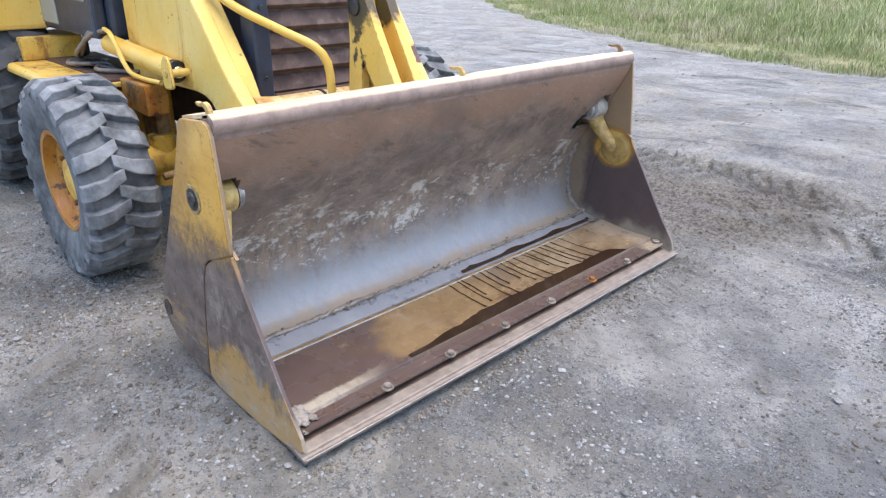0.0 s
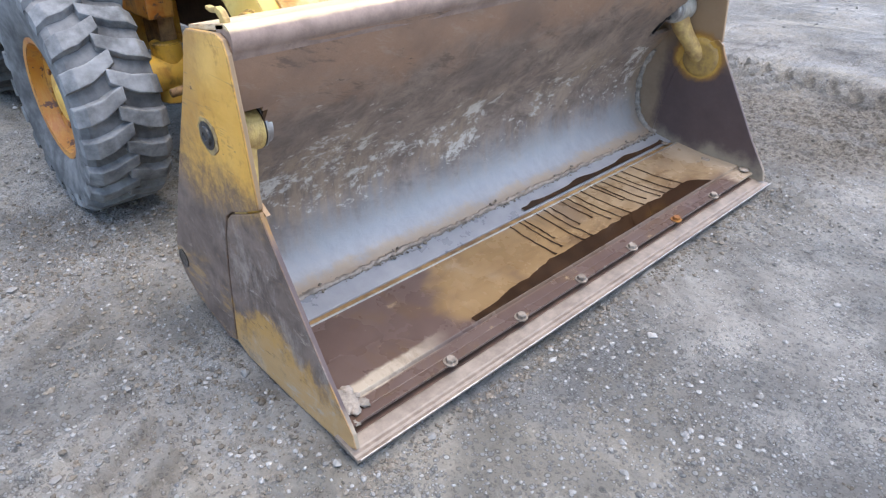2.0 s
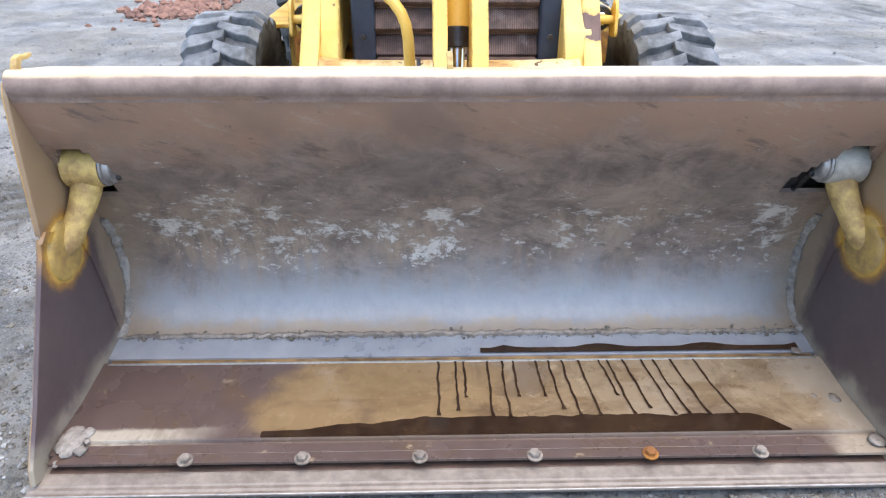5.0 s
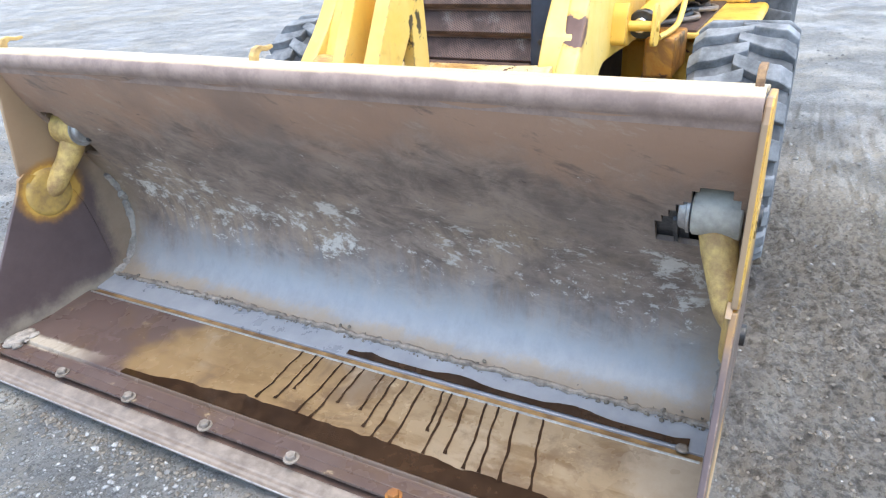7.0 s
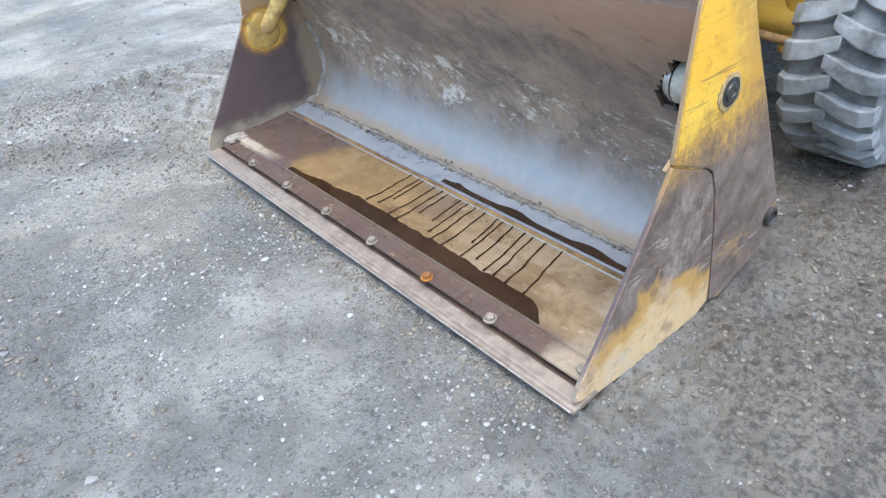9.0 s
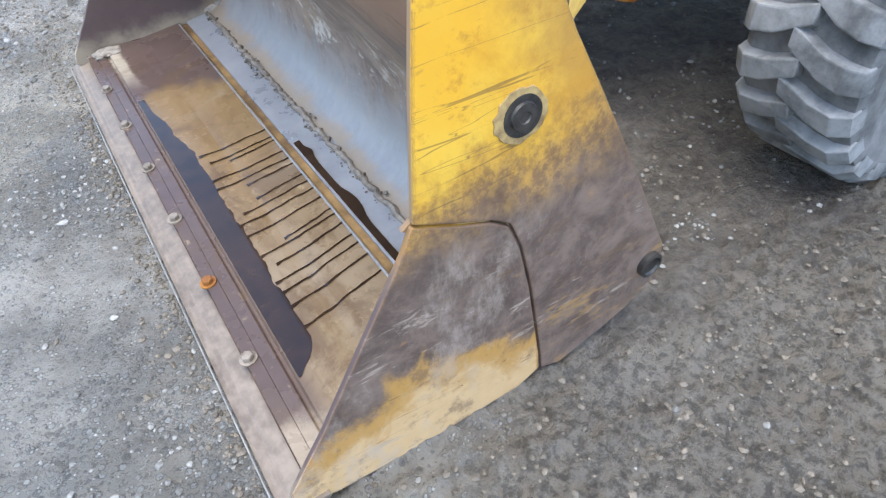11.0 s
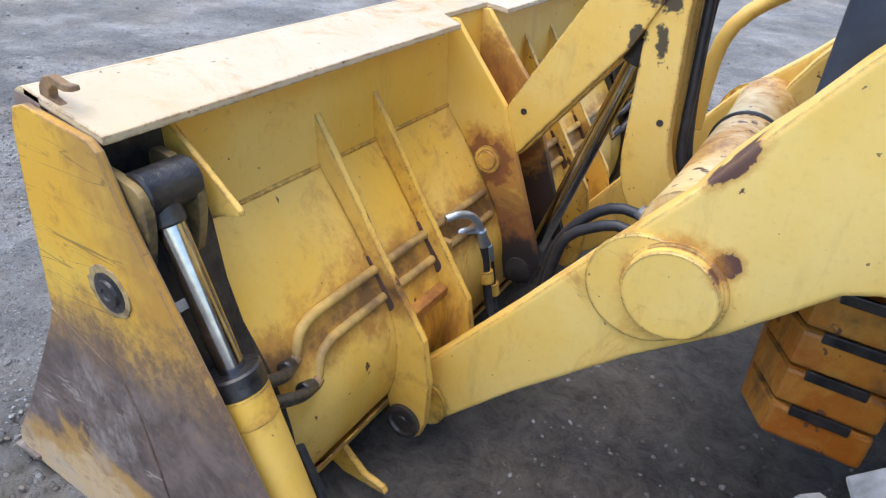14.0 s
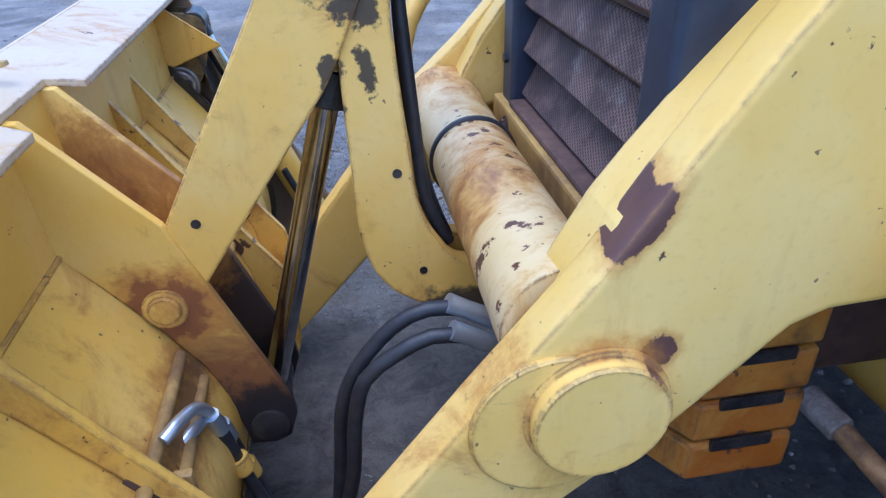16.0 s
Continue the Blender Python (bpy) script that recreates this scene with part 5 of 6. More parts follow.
part("rod_foot", rod((-0.848, -0.10, 0.342), (-0.848, 0.064, 0.342), 0.042, 24), M_BLACK, tilt)
part("guard_pipe", sweep(spline([(-1.20, -0.185, 0.82), (-1.198, -0.19, 0.95), (-1.205, -0.20, 1.06), (-1.245, -0.245, 1.135), (-1.34, -0.345, 1.20), (-1.55, -0.48, 1.31), (-1.80, -0.56, 1.46), (-2.05, -0.59, 1.62)], 0.04), 0.021, 16), M_YEL, loader, "yellow bent pipe")
# crank hoses
for k in range(2):
    part("crank_hose", sweep(spline([(-1.17 - 0.02 * k, -0.03 - 0.03 * k, 1.36), (-1.185, -0.02 - 0.03 * k, 1.15), (-1.20, -0.01 - 0.03 * k, 0.95), (-1.215 - 0.01 * k, 0.0 - 0.03 * k, 0.80), (-1.26, 0.0 - 0.03 * k, 0.70)], 0.04), 0.013, 10), M_HOSE, loader, "black rubber hose")

# hoses that loop between cross tube and bucket
for k in range(2):
    o = 0.035 * k
    pts = [(-1.235, 0.30 + o, 0.742 - 0.03 * k), (-1.172, 0.30 + o, 0.750 - 0.03 * k), (-1.112, 0.30 + o, 0.722 - 0.03 * k), (-1.047 - 0.3 * o, 0.30 + o, 0.645), (-1.012 - 0.6 * o, 0.295 + o, 0.55), (-0.995 - 0.6 * o, 0.29 + o, 0.40), (-0.97, 0.29 + o, 0.26), (-0.90, 0.285 + o, 0.20), (-0.82, 0.28 + o, 0.22)]
    part("loop_hose", sweep(spline(pts, 0.03), 0.0135, 12), M_HOSE, loader, "thick black hydraulic hose")
    p = Vector(pts[0])
    part("hose_coupling", sweep([p + Vector((-0.05, 0.0, -0.03)), p, p + Vector((0.03, 0, 0.016))], [0.018, 0.016, 0.018], 12), M_ZINC, loader, "zinc-plated coupling")
    # elbows on the bucket's back with short hoses and their clamps
    e = Vector((-0.725, 0.355 - 0.055 * k, 0.590 - 0.075 * k))
    part("elbow", sweep(spline([e, e + Vector((-0.022, -0.035, 0.006)), e + Vector((-0.034, -0.090, -0.020)), e + Vector((-0.042, -0.130, -0.070)), e + Vector((-0.047, -0.143, -0.115))], 0.012), 0.0115, 12), M_ZINC, bucket, "zinc-plated elbow")
    part("ferrule", sweep([e + Vector((-0.043, -0.134, -0.080)), e + Vector((-0.050, -0.150, -0.135))], 0.016, 12), M_ZINC, bucket, "crimped zinc ferrule")
    part("short_hose", sweep(spline([e + Vector((-0.047, -0.143, -0.115)), e + Vector((-0.055, -0.158, -0.18)), e + Vector((-0.070, -0.160, -0.26)), e + Vector((-0.10, -0.14, -0.34)), e + Vector((-0.13, -0.11, -0.38))], 0.03), 0.0135, 12), M_HOSE, bucket, "black hose")
    part("hose_clamp", sweep([e + Vector((-0.063, -0.160, -0.225)), e + Vector((-0.072, -0.160, -0.262))], 0.022, 14), M_YEL_R, bucket, "yellow hose clamp")
part("clamp_block", box(-0.770, -0.738, 0.385, 0.405, 0.50, 0.555, 0.006), M_PIPE, bucket)
part("rib_bar", box(-0.80, -0.76, 0.445, 0.64, 0.42, 0.45, 0.006), M_RUST, bucket, "rusty bar between the ribs")

# ---- front of the machine: grille, posts, bumper weights, frame
grille = part("radiator_grille", box(-1.56, -1.545, -0.42, 0.42, 0.85, 1.75, 0.003), M_GRILLE, loader, "rust-brown louvred radiator grille")
for k in range(8):
    z = 0.875 + 0.103 * k
    part("louvre", plate([(-1.545, z), (-1.515, z + 0.006), (-1.500, z + 0.020), (-1.535, z + 0.090), (-1.545, z + 0.094)], -0.335, 0.335, "y", 0.003), M_LOUVRE, grille)
for s in (-1, 1):
    part("grille_post", plate(rounded([(-1.58, s * 0.335), (-1.475, s * 0.335), (-1.475, s * 0.425), (-1.58, s * 0.44)], 0.015), 0.86, 1.75, "z", 0.003), M_BLUE, loader, "dark blue grille post")
for s in (-1, 1):
    for z in (0.97, 1.30):
        part("post_bolt", hexbolt((-1.475, s * 0.38, z), (1, 0, 0), 0.012, 0.010), M_BLACK, loader)
    part("sill_bolt", hexbolt((-1.455, s * 0.30, 0.83), (1, 0, 0), 0.016, 0.014, 0.024), M_DARK, loader)
part("grille_sill", box(-1.60, -1.455, -0.44, 0.44, 0.79, 0.868, 0.008), M_PIPE, loader, "rusty yellow sill")
part("sill_debris", box(-1.545, -1.468, -0.33, 0.33, 0.868, 0.884, 0.006), M_GRILLE, loader, "matted dry debris")
part("hood", box(-2.60, -1.60, -0.385, 0.385, 0.86, 1.76, 0.03), M_BLUE, loader, "dark blue engine hood")
WT = [(-1.545, -0.35), (-1.605, -0.45), (-1.80, -0.45), (-1.80, 0.45), (-1.605, 0.45), (-1.545, 0.35)]
for k in range(4):
    z = 0.412 + 0.096 * k
    w = part("counterweight", plate(WT, z, z + 0.086, "z", 0.010), M_WEIGHT, loader, "rust-orange cast counterweight slab")
    for s in (-1, 1):
        part("notch", box(-1.755, -1.64, s * 0.451 - 0.006, s * 0.451 + 0.004, z + 0.072, z + 0.096, 0.003), M_BLACK, w)
part("frame", box(-3.6, -1.62, -0.36, 0.36, 0.55, 0.84, 0.01), M_DARK, loader, "grimy dark frame")
part("axle", rod((-2.13, -0.80, 0.48), (-2.13, 0.80, 0.48), 0.085, 22), M_YEL_G, loader, "greasy yellow front axle")
for s in (-1, 1):
    part("tie_rod", rod((-1.90, s * 0.44, 0.48), (-1.93, s * 0.78, 0.44), 0.020, 16), M_HOOK, loader, "dirty steel tie rod")
    part("rod_joint", rod((-1.885, s * 0.36, 0.49), (-1.90, s * 0.45, 0.48), 0.028, 18), M_CLAY, loader, "dusty ball joint cover")
    part("knuckle", rod((-2.13, s * 0.68, 0.34), (-2.13, s * 0.68, 0.62), 0.07, 20), M_YEL_G, loader)


# ---- wheels
def wheel(cx, cy, r, w, rim_r, s, lugs, tilt, dusty=True):
    """Bar-tread tyre on a dished rim; s is +1 where the outer side faces +y."""
    rub = M_RUBBER if dusty else M_RUBBER2
    c = (cx, cy, r - 0.045)
    h = w / 2
    pr = [(rim_r, -h * 0.72), (rim_r + 0.03, -h * 0.86), (r * 0.78, -h), (r * 0.88, -h * 0.95), (r * 0.925, -h * 0.80), (r * 0.932, 0),
          (r * 0.925, h * 0.80), (r * 0.90, h * 0.95), (r * 0.78, h), (rim_r + 0.03, h * 0.86), (rim_r, h * 0.72)]
    tyre = part("wheel", lathe(pr, c, "y", 56, False), M_RUBBER3 if dusty else rub, loader, "dusty bar-tread tyre on a rusty yellow rim" if dusty else "dark bar-tread tyre")
    for side in (-1, 1):
        for k in range(lugs):
            a0 = 2 * math.pi * (k + (0.5 if side > 0 else 0)) / lugs
            da = 2 * math.pi / lugs
            def P(u, v, top):
                # u across the tread from middle to shoulder, v along
                yy = side * (u * h * 1.0 + 0.004)
                a = a0 + v * da - da * (0.70 * u if u < 0.45 else 0.315 + 0.25 * (u - 0.45))
                rr = (r * 0.930 if not top else r) - (0.035 if u > 0.9 else 0.0)
                return (cx + rr * math.sin(a), cy + yy, c[2] - rr * math.cos(a))
            us = (-0.14, 0.40, 0.74, 0.97)
            vs = ((0.0, 0.50), (0.0, 0.58), (0.0, 0.62), (0.0, 0.64))
            bm = bmesh.new()
            bot = [[bm.verts.new(P(u, v, False)) for v in vv] for u, vv in zip(us, vs)]
            tp = [[bm.verts.new(P(u, v + (0.05 if i == 0 else -0.05), True)) for i, v in enumerate(vv)] for u, vv in zip(us, vs)]
            for i in range(3):
                bm.faces.new((tp[i][0], tp[i][1], tp[i + 1][1], tp[i + 1][0]))
                bm.faces.new((bot[i][0], tp[i][0], tp[i + 1][0], bot[i + 1][0]))
                bm.faces.new((bot[i][1], bot[i + 1][1], tp[i + 1][1], tp[i][1]))
            for i in (0, 3):
                bm.faces.new((bot[i][0], bot[i][1], tp[i][1], tp[i][0]))
            # shoulder drop down the side wall
            e = [bm.verts.new((cx + r * 0.82 * math.sin(a0 + v * da - da * 0.45), cy + side * h * 0.985, c[2] - r * 0.82 * math.cos(a0 + v * da - da * 0.45))) for v in vs[3]]
            bm.faces.new((tp[3][0], tp[3][1], e[1], e[0]))
            bevelled(bm, 0.006, 2)
            part("tread_lug", bm, M_LUG if dusty else M_RUBBER2, tyre)
    yo = s * h
    rim = [(rim_r + 0.010, yo * 0.70), (rim_r + 0.012, yo * 0.80), (rim_r - 0.012, yo * 0.78), (rim_r - 0.03, yo * 0.45), (rim_r * 0.62, yo * 0.30), (rim_r * 0.60, yo * 0.42), (rim_r * 0.46, yo * 0.40), (rim_r * 0.2, yo * 0.40)]
    disc = part("rim", lathe(rim, c, "y", 44, False), M_WEIGHT if dusty else M_YEL_G, tyre, "rusty yellow dished rim")
    part("rim_back", lathe([(rim_r + 0.01, -yo * 0.72), (rim_r - 0.02, -yo * 0.70), (rim_r * 0.5, -yo * 0.1)], c, "y", 40, False), M_DARK, tyre)
    part("hub", lathe([(rim_r * 0.44, yo * 0.40), (rim_r * 0.42, yo * 0.52), (rim_r * 0.24, yo * 0.56), (0.02, yo * 0.57)], c, "y", 30), M_YEL_R, tyre, "yellow hub")
    for k in range(8):
        a = 2 * math.pi * k / 8
        part("wheel_nut", hexbolt((cx + rim_r * 0.51 * math.cos(a), cy + yo * 0.43, c[2] + rim_r * 0.51 * math.sin(a)), (0, s, 0), 0.014, 0.02), M_RUST, tyre)
    return tyre


for s in (-1, 1):
    wheel(-2.13 if s < 0 else -2.10, -1.085 if s < 0 else 1.045, 0.508, 0.35 if s < 0 else 0.38, 0.250, s, 22, 0)
    wheel(-4.25, s * 0.93, 0.72, 0.46, 0.36, s, 20, 0, False)

# ---- platform, step box and cab behind the front wheel
for s in (-1, 1):
    part("step_platform", box(-3.75, -2.37, *sorted((s * 0.42, s * 1.00)), 0.850, 0.872, 0.006), M_YEL_R, loader, "yellow tread plate step")
    part("step_rim", rod((-3.75, s * 1.00, 0.840), (-2.40, s * 1.00, 0.840), 0.032, 16), M_YEL, loader)
    part("platform_dirt", box(-3.70, -2.42, *sorted((s * 0.44, s * 0.80)), 0.870, 0.884, 0.004), M_DARK, loader, "oily dirt on the step")
    part("side_panel", box(-4.0, -3.55, *sorted((s * 0.55, s * 0.93)), 0.874, 1.02, 0.01), M_YEL_R, loader, "rust-stained yellow side panel")
    part("battery_box", box(-2.36, -2.03, *sorted((s * 0.645, s * 0.77)), 0.74, 0.905, 0.012), M_WEIGHT, loader, "rust-streaked yellow box")
    part("box_bracket", box(-2.30, -2.12, *sorted((s * 0.62, s * 0.70)), 0.58, 0.735, 0.012), M_HOOK, loader)
    part("side_tank", box(-3.30, -2.45, *sorted((s * 0.45, s * 0.88)), 0.50, 0.83, 0.03), M_YEL_G, loader)
part("tower", box(-2.60, -2.42, -0.60, 0.60, 0.84, 1.80, 0.02), M_YEL, loader, "yellow loader tower")
cab = part("cab", box(-4.6, -2.66, -0.66, 0.66, 1.06, 2.6, 0.03), M_BLUE, loader, "dark blue cab")
for s in (-1, 1):
    # bent pipes and hose ends on the platform
    for k in range(3):
        part("platform_pipe", sweep(spline([(-2.66 - 0.05 * k, s * 0.70, 1.12), (-2.78 - 0.05 * k, s * 0.74, 1.09), (-2.95, s * (0.78 - 0.03 * k), 0.98), (-3.10 - 0.1 * k, s * (0.72 - 0.04 * k), 0.93)], 0.04), 0.014, 10), M_EDGE if k < 2 else M_HOSE, loader, "dirty bent pipe")


# ---- cab side: door with glass
mg, tg, bg = mat("grey_glass", 0.05)
bg.inputs["Base Color"].default_value = (0.25, 0.29, 0.30, 1)
bg.inputs["Specular IOR Level"].default_value = 0.8
for s in (-1, 1):
    door = part("cab_door", box(-3.85, -2.70, *sorted((s * 0.664, s * 0.74)), 1.07, 2.45, 0.02), M_BLUE, loader, "dark blue cab door with a dusty pane")
    part("pane", box(-3.78, -3.32, *sorted((s * 0.738, s * 0.746)), 1.11, 2.35, 0.003), mg, door, "dusty grey pane")
    part("pane", box(-3.20, -2.78, *sorted((s * 0.738, s * 0.746)), 1.27, 2.35, 0.003), mg, door, "dusty grey pane")
    part("rear_fender", box(-5.0, -3.62, *sorted((s * 0.70, s * 1.20)), 1.06, 1.50, 0.03), M_YEL, loader, "yellow rear fender")

# hoses lying on the step
for s in (-1, 1):
    for k in range(3):
        part("step_hose", sweep(spline([(-2.50 - 0.06 * k, s * (0.60 + 0.05 * k), 0.90), (-2.72, s * (0.76 - 0.04 * k), 0.905 + 0.012 * k), (-3.00, s * (0.60 + 0.07 * k), 0.91), (-3.22 - 0.05 * k, s * 0.72, 0.90), (-3.05, s * (0.80 - 0.05 * k), 0.905), (-2.80 - 0.08 * k, s * 0.66, 0.92)], 0.04), 0.013, 10), M_HOSE if k else M_EDGE, loader, "oily hose on the step")

# ---------------------------------------------------------------- water in the bucket
rw = random.Random(5)
def film(outline, z, name, label):
    bm = bmesh.new()
    vs = [bm.verts.new((x, y, z(x) if callable(z) else z)) for x, y in outline]
    f = bm.faces.new(vs)
    bmesh.ops.triangulate(bm, faces=[f])
    return part(name, bm, M_WET, clam_floor, label)


def floor_z(x):
    return 0.0855 if x > -0.30 else 0.0855 + (-0.30 - x) * 0.103


front = [(-0.139, y) for y in span(-0.62, 0.95, 0.02)]
back = []
for y in reversed(span(-0.62, 0.95, 0.02)):
    wdt = 0.020 + 0.055 * max(0.0, min(1.0, (y + 0.62) / 0.5)) + 0.010 * noise.noise((y * 9, 3, 0)) + 0.008 * noise.noise((y * 25, 7, 0))
    if y > 0.84:
        wdt *= max(0.1, 1 - ((y - 0.84) / 0.11) ** 2)
    back.append((-0.139 - wdt, y))
film(front + back, 0.0845, "puddle", "shallow dark water along the groove")
for k in range(17):
    y0 = -0.10 + 0.90 * (k + rw.uniform(-0.3, 0.3)) / 17
    x0, x1 = -0.462, rw.choice((-0.215, -0.21, -0.22, -0.30, -0.24))
    n = 12
    L, R = [], []
    for i in range(n + 1):
        f = i / n
        x = x0 + (x1 - x0) * f
        y = y0 + 0.075 * f * max(0.0, y0 - 0.05) + 0.006 * noise.noise((f * 5, k * 3.1, 0))
        w = 0.0035 + 0.002 * noise.noise((f * 9, k * 1.7, 2)) + (0.003 if i == n else 0)
        L.append((x, y - w))
        R.append((x, y + w))
    film(L + R[::-1], lambda x: floor_z(x) + 0.0008, "water_streak", "thin wet trickle")
wet = [(-0.508, y) for y in span(0.05, 1.15, 0.04)] + [(-0.508 - 0.022 - 0.016 * max(0, math.sin(y * 17)) * (y > 0.1), y) for y in reversed(span(0.05, 1.15, 0.04))]
bm = bmesh.new()
f = bm.faces.new([bm.verts.new((x, y, 0.0985 + (-0.478 - x) * 0.156 + 0.0012)) for x, y in wet])
bmesh.ops.triangulate(bm, faces=[f])
part("water_film", bm, M_WET, bucket, "dark water seeping along the step")


# ---------------------------------------------------------------- loose stuff
def scatter(name, count, material, seed, place, size, flat=0.6, label="", category="stones", height=ground_height, owner=None):
    """Many small angular stones in one mesh."""
    rs = np.random.RandomState(seed)
    base = np.array([(0, 0, 1), (0.9, 0, 0.3), (0.28, 0.85, 0.3), (-0.72, 0.53, 0.3), (-0.72, -0.53, 0.3), (0.28, -0.85, 0.3),
                     (0.72, 0.53, -0.4), (-0.28, 0.85, -0.4), (-0.9, 0, -0.4), (-0.28, -0.85, -0.4), (0.72, -0.53, -0.4)])
    fc = [(0, 1, 2), (0, 2, 3), (0, 3, 4), (0, 4, 5), (0, 5, 1), (1, 6, 2), (2, 7, 3), (3, 8, 4), (4, 9, 5), (5, 10, 1),
          (2, 6, 7), (3, 7, 8), (4, 8, 9), (5, 9, 10), (1, 10, 6)]
    V, F = [], []
    for _ in range(count):
        x, y = place(rs)
        s = size(rs)
        a = rs.uniform(0, 6.28)
        ca, sa = math.cos(a), math.sin(a)
        b = base * (1 + rs.uniform(-0.3, 0.3, base.shape)) * np.array([1, rs.uniform(0.6, 1), flat * rs.uniform(0.7, 1.2)]) * s
        z = height(x, y) + 0.25 * s
        o = len(V)
        for p in b:
            V.append((x + p[0] * ca - p[1] * sa, y + p[0] * sa + p[1] * ca, z + p[2]))
        F += [(i + o, j + o, k + o) for i, j, k in fc]
    ob = part(name, (V, F, False), material, owner, label if owner else "")
    if owner:
        ob["kind"] = "stuff"
        return ob
    return tagged(ob, label, category, kind="stuff")


def stone_mat(name, c1, c2):
    m, t, b = mat(name, 0.85)
    g = G(t)
    isl = t.nodes.new("ShaderNodeNewGeometry").outputs["Random Per Island"]
    c = g.mix(isl, c1, c2)
    c = g.mix(g.step(g.noise(80, 4), 0.4, 0.7, 0, 0.4), c, (0.16, 0.145, 0.13))
    g.link(c, b.inputs["Base Color"])
    g.bump(g.noise(120, 3), 0.3, 0.002, b)
    return m


M_STONE = stone_mat("grey_gravel", (0.11, 0.107, 0.102), (0.34, 0.332, 0.32))
M_CLOD = stone_mat("dirt_clods", (0.085, 0.071, 0.056), (0.200, 0.170, 0.136))


def clear(x, y):
    return not (-1.02 < x < 0.04 and abs(y) < 1.24)


def near(rs):
    while True:
        x, y = rs.uniform(-3.4, 2.6), rs.uniform(-3.4, 3.4)
        if ((x + 1.45) * 0.70) ** 2 + ((y - 0.45) * 0.92) ** 2 < 0.8 and rs.rand() < 0.85:
            continue
        if y > 1.2 and x < 0.6 and rs.rand() < 0.95:
            continue
        if clear(x, y) and noise.noise((x * 1.3, y * 1.3, 6.0)) > rs.uniform(-0.35, 0.45):
            return x, y


def wide(rs):
    while True:
        x, y = rs.uniform(-9, 5), rs.uniform(-6, 9)
        if ((x + 1.5) * 0.55) ** 2 + ((y - 0.6) * 0.6) ** 2 < 1 and rs.rand() < 0.8:
            continue
        if 1.2 < y < 4.0 and -3.0 < x < 0.6 and rs.rand() < 0.85:
            continue
        if clear(x, y):
            return x, y


scatter("gravel", 20000, M_STONE, 2, near, lambda rs: 0.0035 + 0.008 * rs.rand() ** 3, 0.7, "scattered angular grey gravel", "gravel")
scatter("pebbles", 600, M_STONE, 3, near, lambda rs: 0.0065 + 0.012 * rs.rand() ** 3, 0.6, "loose pale pebbles on the dirt", "pebbles")
scatter("far_gravel", 5000, M_STONE, 4, wide, lambda rs: 0.008 + 0.014 * rs.rand() ** 3, 0.6, "loose gravel across the yard", "gravel")


def drift(rs):
    f = rs.rand()
    return (-1.37 + rs.normal(0, 0.03 + 0.10 * (f > 0.6)), 1.03 + rs.normal(0, 0.05 + 0.16 * (f > 0.6)))


scatter("gravel_drift", 60, M_STONE, 17, drift, lambda rs: 0.003 + 0.007 * rs.rand() ** 2, 0.6, "small cluster of pale gravel under the machine", "gravel")


def heap(rs):
    while True:
        s = 1 if rs.rand() < 0.85 else -1
        x, y = rs.normal(-0.7, 0.5), s * (1.27 + abs(rs.normal(0, 0.42)))
        if clear(x, y):
            return x, y


def churned(rs):
    while True:
        x, y = rs.uniform(-2.6, 2.4), rs.uniform(-3.0, 3.2)
        if (((x + 1.45) * 0.70) ** 2 + ((y - 0.45) * 0.92) ** 2 < 1.0 or (y > 1.2 and x < 0.6)) and rs.rand() < 0.85:
            continue
        if clear(x, y) and 0.40 + 1.5 * noise.noise((x * 0.9, y * 0.9, 7.0)) + 0.4 * noise.noise((x * 4.0, y * 4.0, 1.0)) > rs.uniform(0.1, 0.9):
            return x, y


scatter("dirt_clods", 1600, M_CLOD, 6, heap, lambda rs: 0.002 + 0.010 * rs.rand() ** 4, 0.75, "crumbled dirt clods beside the bucket", "dirt clods")
scatter("soil_crumbs", 16000, M_CLOD, 9, churned, lambda rs: 0.003 + 0.010 * rs.rand() ** 3, 0.7, "loose crumbs of grey soil over the yard", "soil crumbs")


def edge_mud(rs):
    while True:
        x, y = 0.03 + abs(rs.normal(0, 0.04)), rs.uniform(-1.25, 1.25)
        return x, y


scatter("edge_dirt", 700, M_CLOD, 8, edge_mud, lambda rs: 0.003 + 0.008 * rs.rand() ** 2, 0.7, "dirt crumbs along the cutting edge", "dirt clods")

def on_weld(rs):
    y = rs.uniform(-1.18, 1.18)
    while noise.noise((y * 2.2, 3.0, 1.0)) + 0.25 < rs.uniform(-0.3, 0.6):
        y = rs.uniform(-1.18, 1.18)
    return -0.597 + rs.normal(0, 0.009), y


scatter("weld_dirt", 420, M_CLOD, 15, on_weld, lambda rs: 0.0025 + 0.008 * rs.rand() ** 3, 0.8, "crumbs of dried dirt caught on the weld", "dirt", lambda x, y: 0.114 + max(0.0, -0.60 - x) * 0.7, bucket)

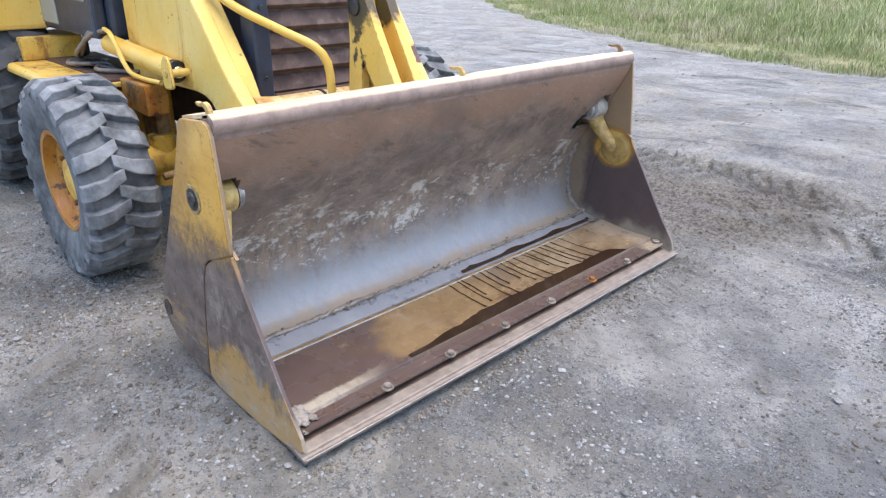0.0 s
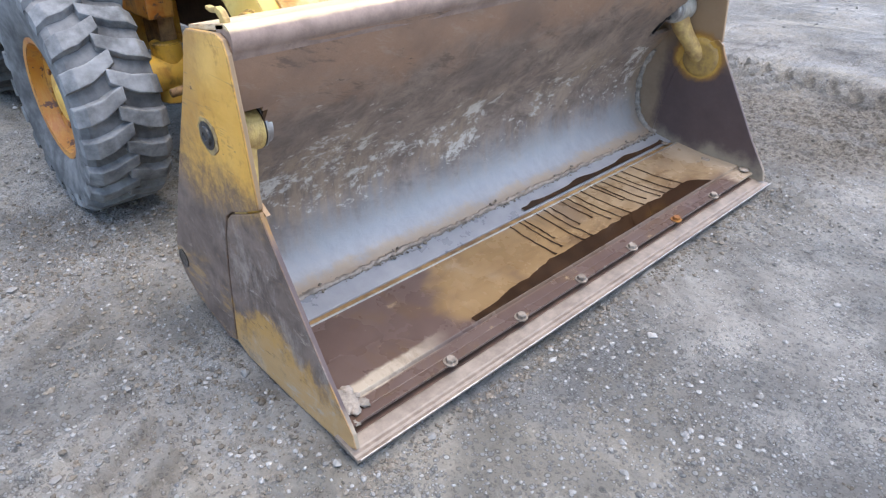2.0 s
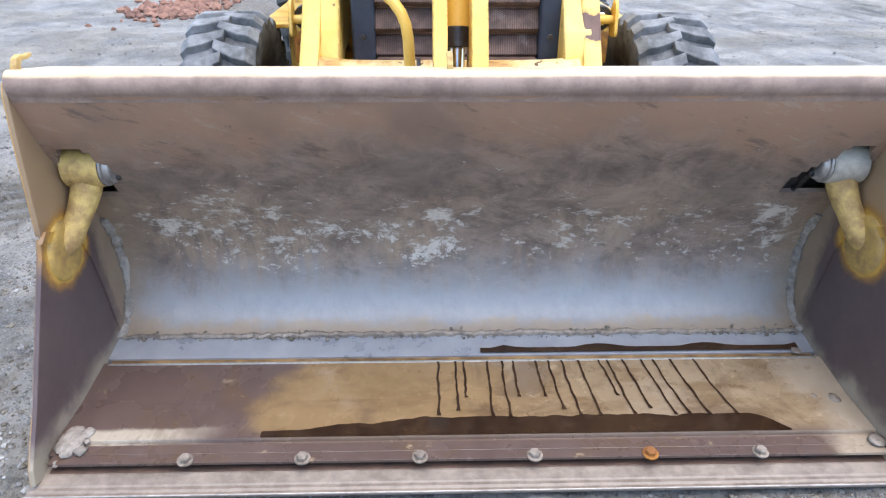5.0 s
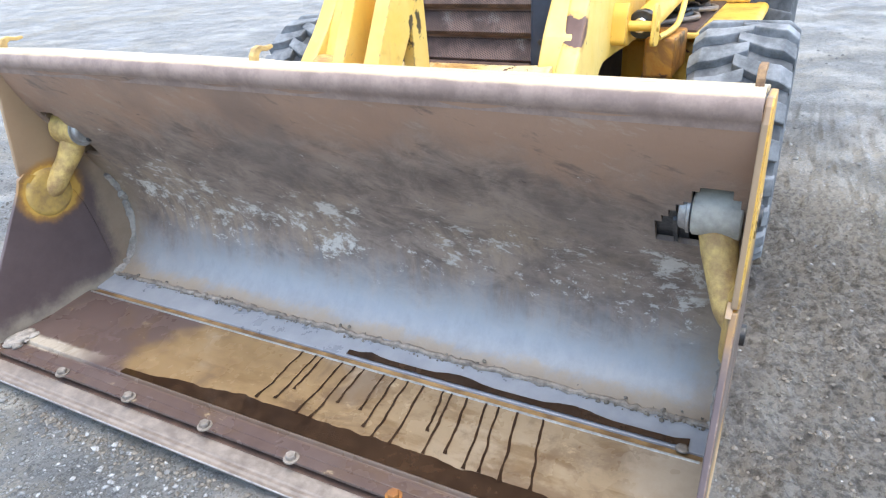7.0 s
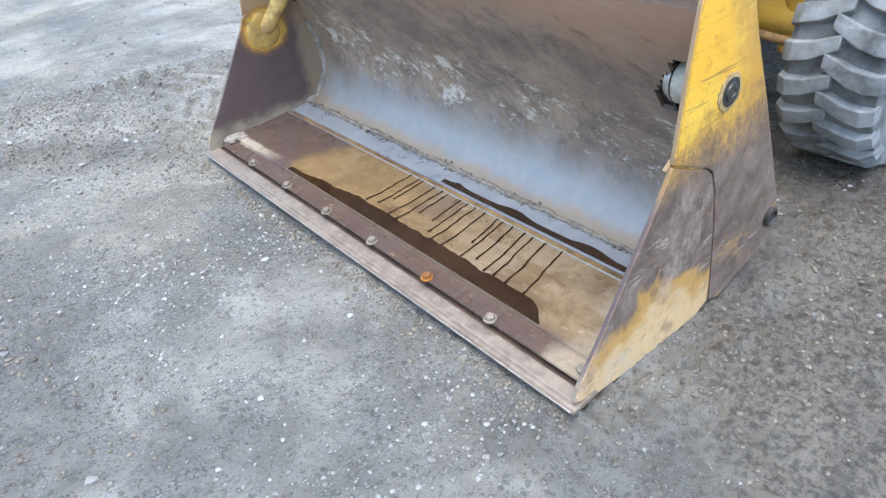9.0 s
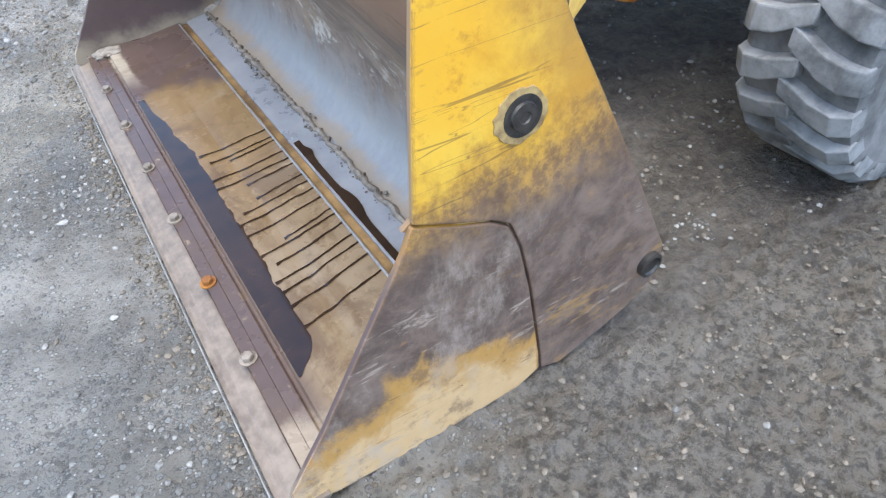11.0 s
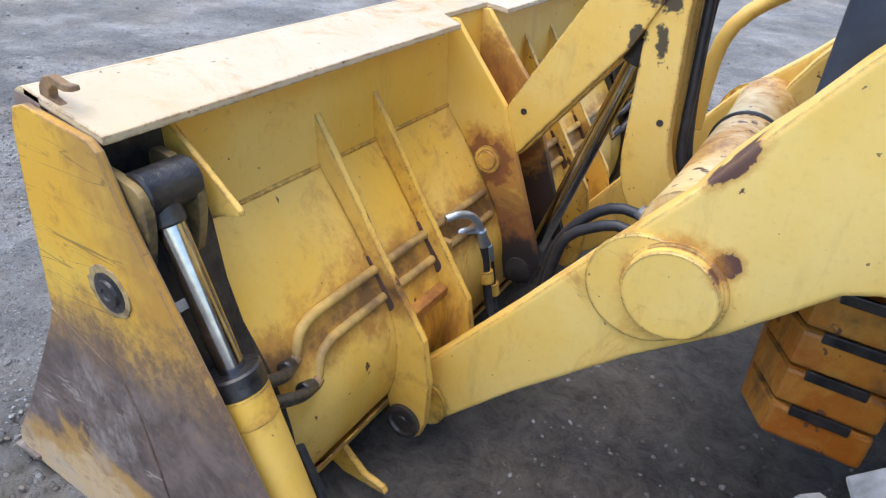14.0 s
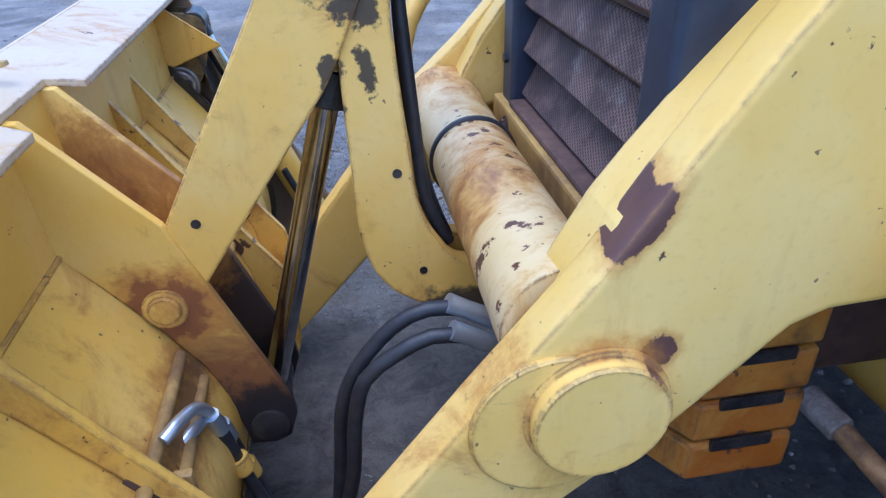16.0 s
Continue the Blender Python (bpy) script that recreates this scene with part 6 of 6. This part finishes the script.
# dried mud stuck inside the bucket's corners
rk = random.Random(3)
for s in (-1, 1):
    for k in range(26 if s < 0 else 4):
        f = rk.random()
        x, y = -0.06 - 0.12 * f, s * (1.185 - abs(rk.gauss(0, 0.035 if s < 0 else 0.05)))
        if s > 0:
            x -= 0.36 * rk.random()
        r = rk.uniform(0.008, 0.026)
        bm = bmesh.new()
        bmesh.ops.create_icosphere(bm, subdivisions=2, radius=1.0)
        zf = 0.070 if x > -0.085 else (0.083 if x > -0.3 else 0.084 + (-0.3 - x) * 0.1)
        for v in bm.verts:
            q = v.co.copy()
            j = 1 + 0.45 * noise.noise(q * 1.7 + Vector((k, s, 0)))
            v.co = Vector((x, y, zf)) + Vector((q.x * r * 1.2 * j, q.y * r * j, q.z * r * (0.5 if s < 0 else 0.3) * j))
        for fa in bm.faces:
            fa.smooth = True
        part("mud_lump", bm, M_CLAY if s < 0 else M_BOLT, clam_floor, "dried grey mud")

# low heap of red-brown rubble far off in the yard
HEAP = (-9.3, -3.75)


def rubble(rs):
    return HEAP[0] + rs.normal(0, 0.55), HEAP[1] + rs.normal(0, 0.30)


M_RUBBLE = stone_mat("red_brown_rubble", (0.13, 0.055, 0.035), (0.30, 0.15, 0.10))
scatter("rubble_heap", 420, M_RUBBLE, 31, rubble, lambda rs: 0.03 + 0.07 * rs.rand() ** 2, 0.7, "low heap of red-brown rubble lying on the yard", "rubble")


# ---------------------------------------------------------------- grass verge
def grass_line(x):
    u = min(0.0, max(-26.0, x))
    return 9.4 - 0.13 * x + 0.024 * u * u


mgr, tgr, bgr = mat("dry_green_grass", 0.7)
g = G(tgr)
isl = tgr.nodes.new("ShaderNodeNewGeometry").outputs["Random Per Island"]
c = g.mix(isl, (0.16, 0.20, 0.06), (0.44, 0.45, 0.20))
c = g.mix(g.step(g.noise(0.55, 6, 0.7), 0.46, 0.62, 0, 0.85), c, g.mix(isl, (0.36, 0.29, 0.16), (0.66, 0.58, 0.40)))
c = g.mix(g.step(g.noise(1.3, 6, 0.7), 0.58, 0.68, 0, 0.6), c, (0.16, 0.13, 0.07))
g.link(c, bgr.inputs["Base Color"])
rs = np.random.RandomState(12)
V, F = [], []
for _ in range(80000):
    x = rs.uniform(-20, 5)
    dpt = rs.exponential(6.0)
    y = grass_line(x) + dpt - 0.25 + 0.5 * noise.noise((x * 0.8, 0, 3))
    hgt = (0.07 + 0.26 * min(1.0, dpt / 2.5)) * rs.uniform(0.4, 1.2) * (1.0 + 0.9 * max(-0.6, noise.noise((x * 0.7, y * 0.7, 2.0))))
    a = rs.uniform(0, 6.28)
    w = rs.uniform(0.006, 0.014) * (1 + dpt * 0.08)
    lean = rs.uniform(0.1, 0.55) * hgt
    b = rs.uniform(0, 6.28)
    o = len(V)
    z = ground_height(x, y) if dpt < 3 else 0.0
    dx, dy = math.cos(a) * w, math.sin(a) * w
    lx, ly = math.cos(b) * lean, math.sin(b) * lean
    V += [(x - dx, y - dy, z - 0.03), (x + dx, y + dy, z - 0.03), (x + dx * 0.7 + lx * 0.4, y + dy * 0.7 + ly * 0.4, z + hgt * 0.6),
          (x - dx * 0.7 + lx * 0.4, y - dy * 0.7 + ly * 0.4, z + hgt * 0.6), (x + lx, y + ly, z + hgt)]
    F += [(o, o + 1, o + 2, o + 3), (o + 3, o + 2, o + 4)]
gr = part("grass", (V, F, False), mgr, None)
tagged(gr, "rough green and straw-coloured grass along the yard", "grass", kind="stuff")
# turf under the blades
tv, tf = [], []
txs = span(-60, 30, 1.0)
for i, x in enumerate(txs):
    for j, dd in enumerate((0.0, 0.4, 2, 6, 15, 40, 120, 400)):
        tv.append((x, grass_line(x) + dd + (0.35 * noise.noise((x * 0.9, dd, 1)) if dd < 1 else 0), 0.0 + (0.05 if dd else -0.08) + 0.0 * dd))
for i in range(len(txs) - 1):
    for j in range(7):
        a = i * 8 + j
        tf.append((a, a + 8, a + 9, a + 1))
mt = simple("turf_soil", (0.10, 0.11, 0.035), (0.26, 0.23, 0.11), 3.0, 0.95, 0.0, 0.8, 0.05)
turf = part("turf", (tv, tf, True), mt, None)
tagged(turf, "grassy turf beyond the dirt yard", "turf", kind="structure")
